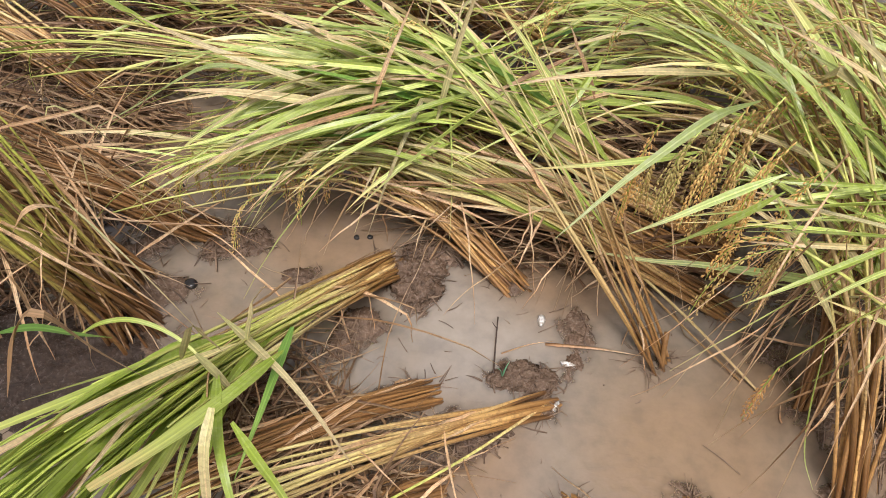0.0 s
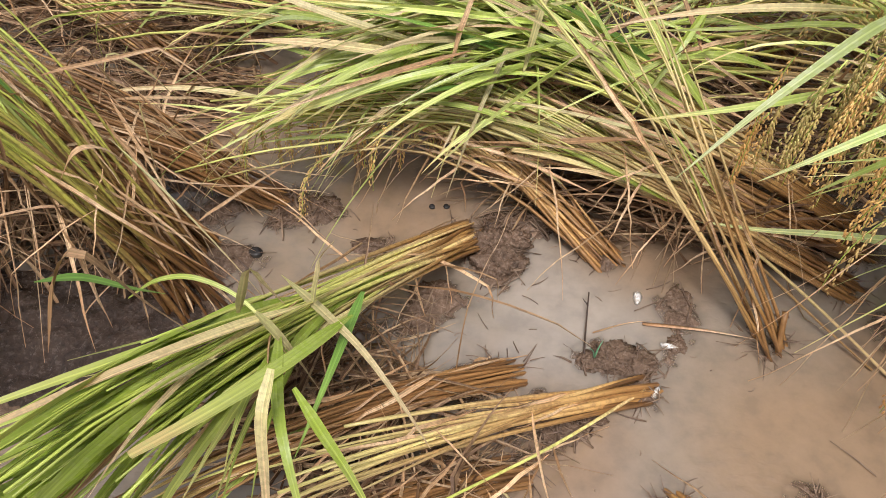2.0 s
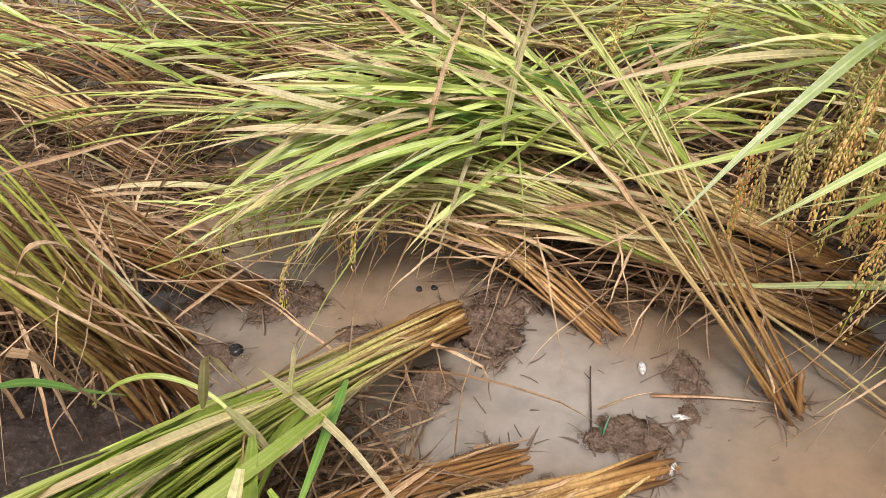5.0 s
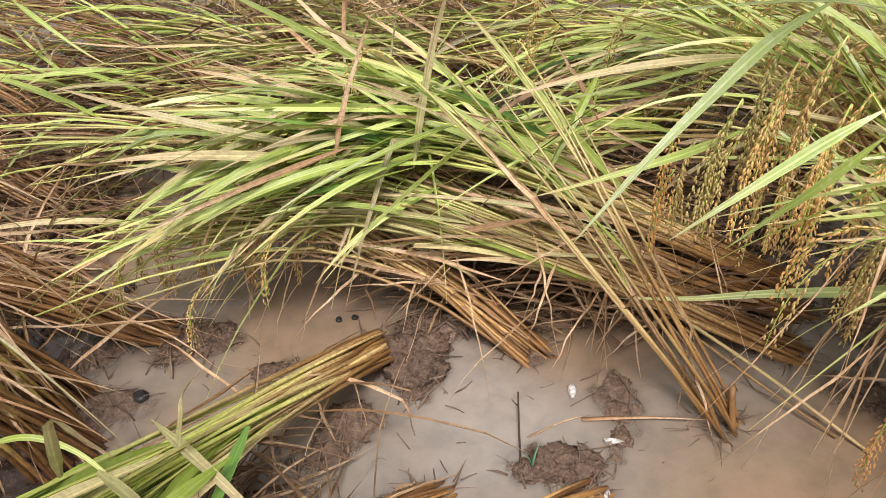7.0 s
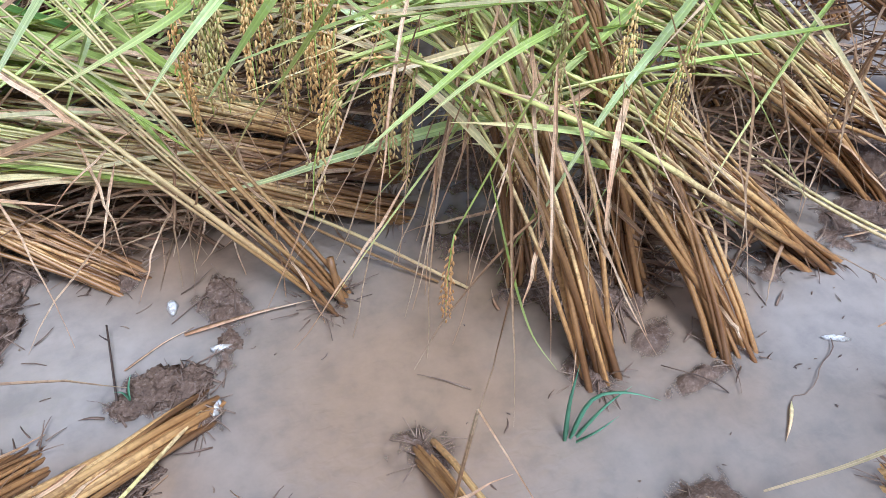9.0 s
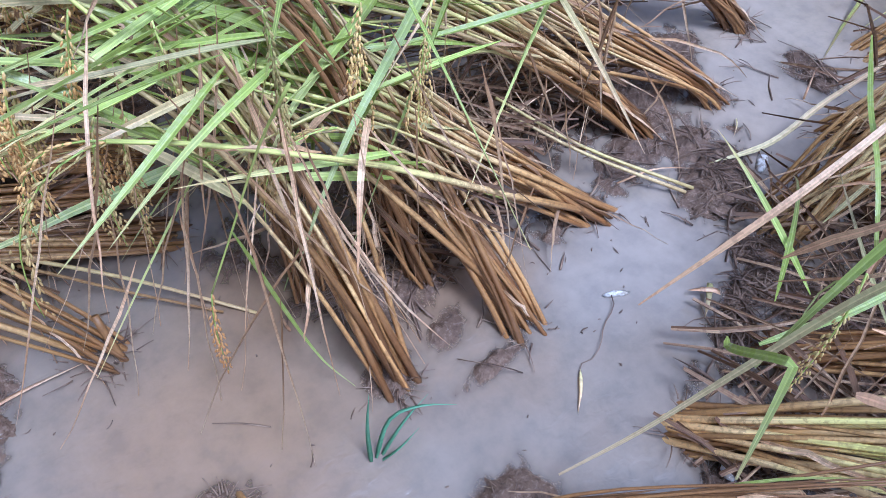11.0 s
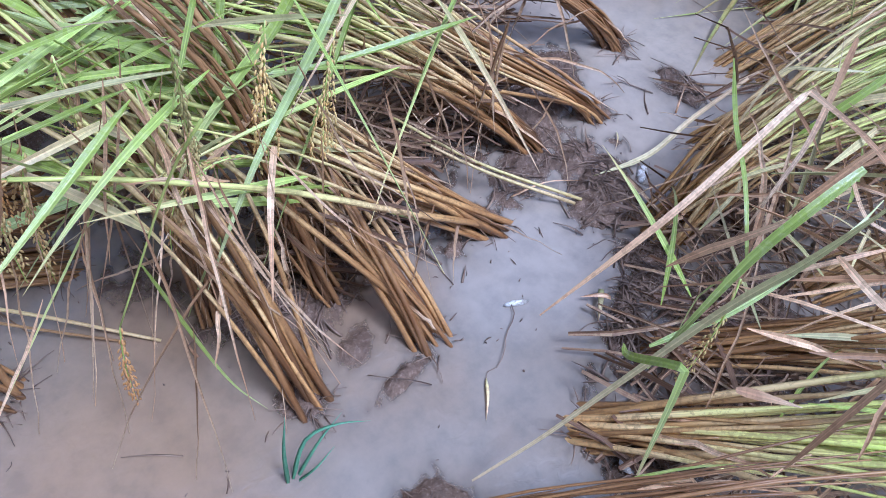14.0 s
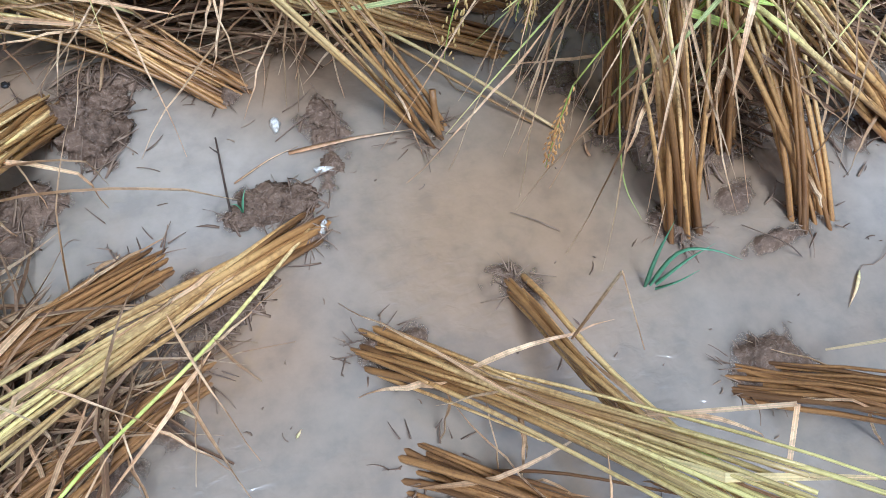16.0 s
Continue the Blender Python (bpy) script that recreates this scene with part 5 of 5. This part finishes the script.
for k, (x, y, a, b, turn) in enumerate(((0.171, 0.819, 0.013, 0.007, 1.5), (0.213, 0.729, 0.015, 0.0055, -0.2), (0.914, 0.423, 0.019, 0.0045, 2.6), (1.268, 0.447, 0.022, 0.009, 0.5), (0.186, 0.645, 0.012, 0.005, 1.0), (1.874, 0.803, 0.015, 0.008, 2.0), (0.829, 0.178, 0.014, 0.009, 1.0))):
    tagged(part("husk", lens_shape((x, y, 0.001 if k != 6 else 0.012), a, b, 0.006, turn, 9, 0.25, k), husk_mat, None), "small white curled husk floating on muddy water", "husk", "white husks")


def snail(x, y, size, seed):
    """A coiled dark shell, half sunk."""
    verts, faces = [], []
    turns, steps, sides = 2.6, 34, 7
    for i in range(steps):
        t = i / (steps - 1)
        a = t * turns * 2 * math.pi + seed
        rad, tb = size * (0.12 + 0.88 * t) * 0.55, size * (0.10 + 0.5 * t)
        cx, cy, cz = x + rad * math.cos(a), y + rad * math.sin(a), 0.001 + size * 0.55 * (1 - t)
        for k in range(sides):
            b = 2 * math.pi * k / sides
            verts.append((cx + tb * math.cos(b) * math.cos(a), cy + tb * math.cos(b) * math.sin(a), cz + tb * math.sin(b)))
    for i in range(steps - 1):
        for k in range(sides):
            p, q = i * sides + k, i * sides + (k + 1) % sides
            faces.append((p, q, q + sides, p + sides))
    return verts, faces


for k, (x, y, size) in enumerate(((-0.457, 0.85, 0.013), (-0.547, 1.1, 0.012), (-0.177, 0.994, 0.006), (-0.152, 0.997, 0.006))):
    tagged(part("snail_shell", snail(x, y, size, k), shell_mat, None), "dark coiled water snail shell half sunk in shallow water", "snail shell", "snail shells")

twig_path = spline([(0.083, 0.66, -0.01), (0.086, 0.70, 0.008), (0.089, 0.75, 0.012), (0.093, 0.807, 0.02)], 12)[0]
twig = tagged(part("twig", tube(twig_path, np.linspace(0.0017, 0.0012, 12), 6), twig_mat, None), "thin dark bare twig lying in the puddle by a clod", "twig")
part("side_shoot", tube(spline([(0.091, 0.785, 0.017), (0.086, 0.789, 0.02), (0.083, 0.793, 0.022)], 4)[0], np.linspace(0.0012, 0.0006, 4), 5), twig_mat, twig)
for k, (pts, w, mat) in enumerate((([(0.176, 0.767, 0.003), (0.265, 0.763, 0.005), (0.342, 0.75, 0.01)], 0.007, leaf_dry),
                                   ([(0.10, 0.742, 0.003), (0.15, 0.765, 0.003), (0.19, 0.775, 0.003)], 0.003, leaf_dry),
                                   ([(0.551, 0.64, 0.003), (0.551, 0.652, 0.004), (0.556, 0.672, 0.008)], 0.004, leaf_dry),
                                   ([(1.015, 0.335, 0.012), (1.006, 0.345, 0.016), (0.983, 0.365, 0.014)], 0.009, leaf_dry),
                                   ([(1.017, 0.353, 0.012), (0.997, 0.34, 0.013), (0.972, 0.324, 0.009)], 0.009, leaf_pale),
                                   ([(1.444, 0.492, 0.002), (1.455, 0.498, 0.02), (1.468, 0.504, 0.045)], 0.004, leaf_dry),
                                   ([(1.06, 0.555, 0.004), (1.12, 0.535, 0.012), (1.18, 0.50, 0.004)], 0.004, leaf_dry))):
    geo = blade(spline(pts, 10)[0], blade_widths(w, 10, 0.8), 0.3, 0.0, 0.0006)
    tagged(part("straw", geo, mat, None, geo[2] / 9), "fallen brown rice straw lying on the wet mud", "straw", "fallen straws")
stalk = spline([(0.906, 0.425, 0.004), (0.893, 0.409, 0.006), (0.864, 0.399, 0.004), (0.84, 0.382, 0.007), (0.818, 0.375, 0.003), (0.803, 0.379, 0.003), (0.790, 0.371, 0.003)], 10)[0]
tagged(part("straw", tube(stalk, np.linspace(0.0008, 0.0005, 10), 5), litter_mat, None), "thin dark stalk floating beside a white husk", "straw", "fallen straws")
for k, pts in enumerate(([(0.795, 0.374, 0.003), (0.775, 0.354, 0.004), (0.751, 0.335, 0.002)], [(1.317, 0.533, 0.003), (1.30, 0.52, 0.006), (1.277, 0.508, 0.003)], [(-0.03, 0.48, 0.003), (-0.017, 0.468, 0.004), (0.0, 0.45, 0.004)], [(0.088, 0.40, 0.003), (0.096, 0.408, 0.004)])):
    geo = blade(spline(pts, 10)[0], blade_widths((0.005, 0.003, 0.005, 0.004)[k], 10), 0.3, 0.0, 0.0006)
    tagged(part("floating_leaf", geo, leaf_pale, None, geo[2] / 9), "torn pale green rice blade floating on the water", "leaf", "floating blades")


def weed(x, y, blades, seed):
    r = random.Random(seed)
    w = thing("weed", (x, y, 0), "small blue-green grass seedling in shallow water", "weed", "grass seedlings")
    for pts, width in blades:
        geo = blade(spline([(x + p[0], y + p[1], p[2]) for p in pts], 12)[0], blade_widths(width, 12), 0.3)
        part("leaf", geo, leaf_weed, w, geo[2] / 11)


weed(0.527, 0.439, [([(0.0, 0.0, -0.01), (0.008, 0.015, 0.05), (0.022, 0.028, 0.10)], 0.006), ([(0.003, 0.0, -0.01), (0.035, 0.012, 0.045), (0.07, 0.0, 0.055), (0.105, -0.02, 0.045)], 0.006),
                    ([(0.006, 0.0, -0.01), (0.05, 0.006, 0.03), (0.09, 0.012, 0.04)], 0.005), ([(0.005, 0.0, -0.01), (0.03, -0.012, 0.02), (0.06, -0.01, 0.03)], 0.004)], 1)
weed(0.10, 0.69, [([(0.0, 0.0, 0.01), (0.004, 0.004, 0.03), (0.01, 0.012, 0.04)], 0.004), ([(0.0, 0.0, 0.01), (-0.004, 0.002, 0.025), (-0.012, 0.004, 0.03)], 0.004)], 2)


def litter(name, spots, count, seed, long=0.07):
    """Rotting bits of straw, too many to count."""
    r = random.Random(seed)
    verts, faces, along = [], [], []
    for i in range(count):
        cx, cy, sx, sy, turn = r.choice(spots)
        u, v = r.gauss(0, sx), r.gauss(0, sy)
        x, y = cx + u * math.cos(turn) - v * math.sin(turn), cy + u * math.sin(turn) + v * math.cos(turn)
        if mud_height(x, y) < -0.003 and r.random() < 0.93:
            continue
        ln, a = long * r.uniform(0.25, 1.0), r.uniform(0, math.pi)
        z0 = max(0.002, mud_height(x, y) + 0.002)
        dx, dy = math.cos(a) * ln / 2, math.sin(a) * ln / 2
        z1, z2 = (max(0.0015, mud_height(x + k * dx, y + k * dy) + 0.002) for k in (-1, 1))
        bend = r.gauss(0, 0.12) * ln
        pts = [(x - dx, y - dy, z1), (x - dy * 0.1 * bend, y + bend, max(z0, (z1 + z2) / 2) + r.uniform(0, 0.006)), (x + dx, y + dy, z2 + r.uniform(0, 0.01))]
        g = blade(spline(pts, 5)[0], blade_widths(r.uniform(0.0015, 0.0045), 5, 0.8), 0.5, r.uniform(-1, 1), 0.0006)
        k = len(verts)
        verts += g[0]
        faces += [tuple(q + k for q in f) for f in g[1]]
    return tagged(part(name, (verts, faces), litter_mat, None), "dark rotting straw litter scattered on wet mud", "litter", kind="stuff")


litter("straw_litter", [(1.10, 0.33, 0.09, 0.04, 0.9), (0.97, 0.26, 0.08, 0.04, 0.8), (1.19, 0.46, 0.07, 0.05, 0.4), (1.12, 0.18, 0.12, 0.08, 0.5), (0.86, 0.2, 0.06, 0.04, 0.5), (1.03, 0.32, 0.06, 0.03, 0.5)], 760, 1)
litter("straw_litter", [(-0.40, 0.965, 0.06, 0.04, 0.2), (-0.5, 0.9, 0.05, 0.05, 0.2), (-0.75, 1.12, 0.12, 0.06, 0.0), (-0.02, 0.965, 0.07, 0.03, 0.1), (-0.055, 0.885, 0.03, 0.04, 0.3)], 500, 2)
litter("straw_litter", [(0.15, 0.68, 0.05, 0.03, 0.2), (-0.12, 0.72, 0.08, 0.06, 0.6), (0.05, 0.56, 0.05, 0.03, 0.7)], 420, 3, 0.055)
litter("straw_litter", [(0.6, 0.62, 0.08, 0.05, 0.2), (0.85, 0.6, 0.12, 0.06, 0.2), (1.05, 0.66, 0.12, 0.06, 0.2), (0.3, 0.86, 0.1, 0.03, 0.0), (1.5, 0.6, 0.08, 0.08, 0)], 500, 4, 0.09)


def drift(count, seed):
    """Specks of husk, leaf and root drifting on the water."""
    r = random.Random(seed)
    verts, faces = [], []
    while count:
        x, y = r.uniform(-0.6, 1.5), r.uniform(0.2, 1.15)
        if mud_height(x, y) > -0.004 or r.random() > 0.25 + 0.75 * max(0.0, 0.5 + 1.6 * lump(x, y, 4.0)):
            continue
        count -= 1
        ln, a = r.choice((0.004, 0.006, 0.01, 0.018)) * r.uniform(0.6, 1.3), r.uniform(0, math.pi)
        dx, dy, c = math.cos(a) * ln / 2, math.sin(a) * ln / 2, r.gauss(0, 0.15) * ln
        g = blade(spline([(x - dx, y - dy, 0.001), (x - c * math.sin(a), y + c * math.cos(a), 0.002), (x + dx, y + dy, 0.001)], 4)[0], blade_widths(r.uniform(0.0012, 0.003), 4, 0.5), 0.3, r.uniform(-.5, .5), 0.0005)
        k = len(verts)
        verts += g[0]
        faces += [tuple(q + k for q in f) for f in g[1]]
    return tagged(part("drifting_specks", (verts, faces), litter_mat, None), "small brown specks of plant matter drifting on the water", "litter", kind="stuff")


drift(260, 3)


def straw_mat(spots, count, seed, heading, wild=0.5, label=""):
    """Dead blades matted together between the hills, too many to count. A spot: centre, reach, reach, turn, top."""
    r = random.Random(seed)
    verts, faces, along = [], [], []
    for i in range(count):
        cx, cy, sx, sy, turn, top = r.choice(spots)
        u, v = r.uniform(-sx, sx), r.uniform(-sy, sy)
        x, y = cx + u * math.cos(turn) - v * math.sin(turn), cy + u * math.sin(turn) + v * math.cos(turn)
        z = 0.006 + (top - 0.006) * r.random() ** 1.3
        a = heading + r.gauss(0, wild)
        d = vec((math.cos(a), math.sin(a), r.gauss(0.05, 0.22)))
        ln = r.uniform(0.10, 0.30)
        n = 6
        path = grow_blade((x - d[0] * ln / 2, y - d[1] * ln / 2, z), d, ln, r.uniform(0.3, 4.0), (r.gauss(0, 2.0), r.gauss(0, 2.0)), n, 0.003,
                          (r.randrange(1, 5), (r.uniform(-.8, .8), r.uniform(-.8, .8), r.uniform(-.7, .4))) if r.random() < 0.3 else None)
        g = blade(path, blade_widths(r.uniform(0.003, 0.0085), n, 0.7), r.uniform(0.2, 1.0), r.uniform(-2, 2))
        k = len(verts)
        verts += g[0]
        faces += [tuple(q + k for q in f) for f in g[1]]
        along += list(g[2] / (n - 1))
    mat = part("matted_straw", (verts, faces), straw_mat_mat, None, along, sharp=True)
    return tagged(mat, label or "tangled dead brown rice blades matted between the hills", "straw", kind="stuff")


straw_mat([(1.27, 0.24, 0.16, 0.09, -0.6, 0.07), (1.10, 0.11, 0.16, 0.08, -0.9, 0.06), (0.95, 0.06, 0.14, 0.07, -1.0, 0.06), (1.45, 0.22, 0.18, 0.12, -0.6, 0.10), (1.7, 0.35, 0.25, 0.12, -0.5, 0.18)], 360, 1, -0.9, 0.7)
# the two low spots past y 1.0 are added to darken a shaded pool
straw_mat([(-0.82, 0.93, 0.16, 0.04, 0.0, 0.10), (-0.78, 0.84, 0.13, 0.07, 0.0, 0.16), (-0.95, 0.85, 0.12, 0.07, 0.0, 0.16), (-0.88, 1.2, 0.2, 0.07, 0.0, 0.06), (-0.85, 1.1, 0.16, 0.05, 0.0, 0.04)], 640, 2, 2.8, 0.8)
straw_mat([(0.15, 0.99, 0.25, 0.03, -0.2, 0.08), (0.15, 1.1, 0.35, 0.05, -0.1, 0.18), (0.3, 1.24, 0.4, 0.06, 0.0, 0.16)], 450, 3, 3.0, 0.45)
straw_mat([(-1.0, 1.42, 0.3, 0.06, 0.0, 0.13), (-0.2, 1.5, 0.9, 0.12, 0.0, 0.24), (0.5, 1.6, 0.9, 0.2, 0.0, 0.26), (0.0, 2.0, 1.4, 0.3, 0.0, 0.25), (-0.25, 1.72, 0.25, 0.15, 0.0, 0.36)], 800, 4, 3.0, 0.7)
straw_mat([(-0.95, 1.5, 0.35, 0.12, 0.0, 0.12), (-1.15, 1.72, 0.4, 0.15, 0.0, 0.18), (-0.65, 1.62, 0.3, 0.12, 0.0, 0.16), (-0.85, 1.3, 0.22, 0.05, 0.0, 0.05)], 620, 7, 2.9, 0.5)
straw_mat([(1.0, 0.76, 0.2, 0.04, 0.2, 0.12), (1.15, 0.82, 0.3, 0.06, 0.2, 0.18), (1.1, 0.98, 0.4, 0.12, 0.2, 0.26), (0.76, 0.68, 0.08, 0.03, 0.3, 0.16)], 450, 5, 2.5, 0.6)
straw_mat([(-0.2, 0.55, 0.12, 0.05, 0.7, 0.08), (-0.15, 0.46, 0.14, 0.04, 0.7, 0.08), (-0.28, 0.62, 0.1, 0.05, 0.8, 0.1)], 320, 6, 0.8, 0.7)

rk = random.Random(78)
for k in range(40):
    x, y = rk.uniform(0.86, 1.45), rk.uniform(0.0, 0.3)
    a = rk.choice((-0.9, 0.9, 0.1, 0.5)) + rk.gauss(0, 0.4)
    owner = min((hillK1, hillK2, hillK3, hillK6), key=lambda h: (h.location.x - x) ** 2 + (h.location.y - y) ** 2)
    leaf(owner, (x, y, rk.uniform(0.12, 0.26)), (math.cos(a), math.sin(a), rk.uniform(-0.1, 0.3)), rk.uniform(0.18, 0.38), rk.uniform(0.005, 0.011), rk, rk.choice(("dry", "dry", "pale", "green")), rk.uniform(0.5, 3), 10)
for k, (bx, by) in enumerate(((-0.05, 1.62), (-0.28, 1.72), (0.12, 1.78), (-0.12, 1.9), (0.35, 1.7))):
    a = 2.2 + 0.35 * k
    rice((bx, by), [(bx + 0.03 * math.cos(a), by + 0.03 * math.sin(a), 0.06), (bx + 0.15 * math.cos(a), by + 0.12 * math.sin(a), 0.22), (bx + 0.36 * math.cos(a), by + 0.25 * math.sin(a), 0.33), (bx + 0.55 * math.cos(a), by + 0.33 * math.sin(a), 0.3)],
         16, 0.6, 0.09, 0.04, stem_pale, 22, 34, 0, 0.5, 0.3, 0.012, seed=500 + k, mix=(0.12, 0.0, 0.88), label="bleached rice hill with pale dead blades")

# rows of laid rice farther back
rb = random.Random(99)
row = 0
for y in (1.36, 1.55, 1.76, 1.98):
    row += 1
    x = -1.5 + rb.uniform(0, 0.15)
    while x < 1.75:
        bx, by = x + rb.uniform(-.03, .03), y + rb.uniform(-.04, .04)
        x += 0.21
        if row == 1 and bx < -0.35:
            continue
        h = rb.uniform(0.12, 0.27)
        dy = rb.uniform(-.25, .2) if bx > -0.35 else rb.uniform(0.0, 0.2)
        rice((bx, by), [(bx - 0.06, by, 0.05), (bx - 0.22, by + dy * 0.5, h * 0.75), (bx - 0.5, by + dy, h), (bx - 0.68, by + dy * 1.2, h * 0.95)],
             12, 0.78, 0.07, 0.035, rb.choice((stem_ripe, stem_ripe, stem_fresh, stem_brown)) if bx > -0.2 else stem_brown, rb.choice((6, 14, 18)) if bx > -0.3 else rb.choice((4, 8, 12)), rb.choice((8, 12, 22)), rb.choice((0, 1, 2)), 0.4, 0.36, 0.014, seed=100 + row * 40 + int(x * 5),
             detail=0.5, label="laid rice hill in the rows behind, green over straw")


def far_rice(spots, count, seed):
    """The rest of the field: laid blades, too many to count."""
    r = random.Random(seed)
    verts, faces, along = [], [], []
    for _ in range(count):
        x0, x1, y0, y1 = r.choice(spots)
        x, y, z = r.uniform(x0, x1), r.uniform(y0, y1), r.uniform(0.0, 0.22)
        a = math.pi + r.gauss(0, 0.5)
        path = grow_blade((x, y, z), (math.cos(a), math.sin(a), r.uniform(0.05, 0.7)), r.uniform(0.35, 0.7), r.uniform(1.0, 3.5), (r.gauss(0, 0.6), r.gauss(0, 0.6)), 6, 0.004)
        g = blade(path, blade_widths(r.uniform(0.008, 0.02), 6, 0.6), 0.4, r.uniform(-1, 1))
        k = len(verts)
        verts += g[0]
        faces += [tuple(q + k for q in f) for f in g[1]]
        along += list(g[2] / 5)
    return tagged(part("rice_field", (verts, faces), field_mat, None, along, sharp=True), "lodged green and straw rice covering the rest of the paddy", "rice", kind="stuff")


field_mat = plant_material("field_rice", [(0.0, BROWN), (0.25, TAN), (0.5, LIME), (0.8, (0.46, 0.55, 0.12)), (1.0, (0.6, 0.5, 0.22))], 0.7, (0.25, 0.13, 0.05), 0.4, 0.25, 0.4, True)
far_rice([(-3.6, 3.4, 2.2, 4.4), (-3.6, -1.75, 0.5, 2.5), (2.1, 3.4, 0.1, 2.5)], 5200, 5)
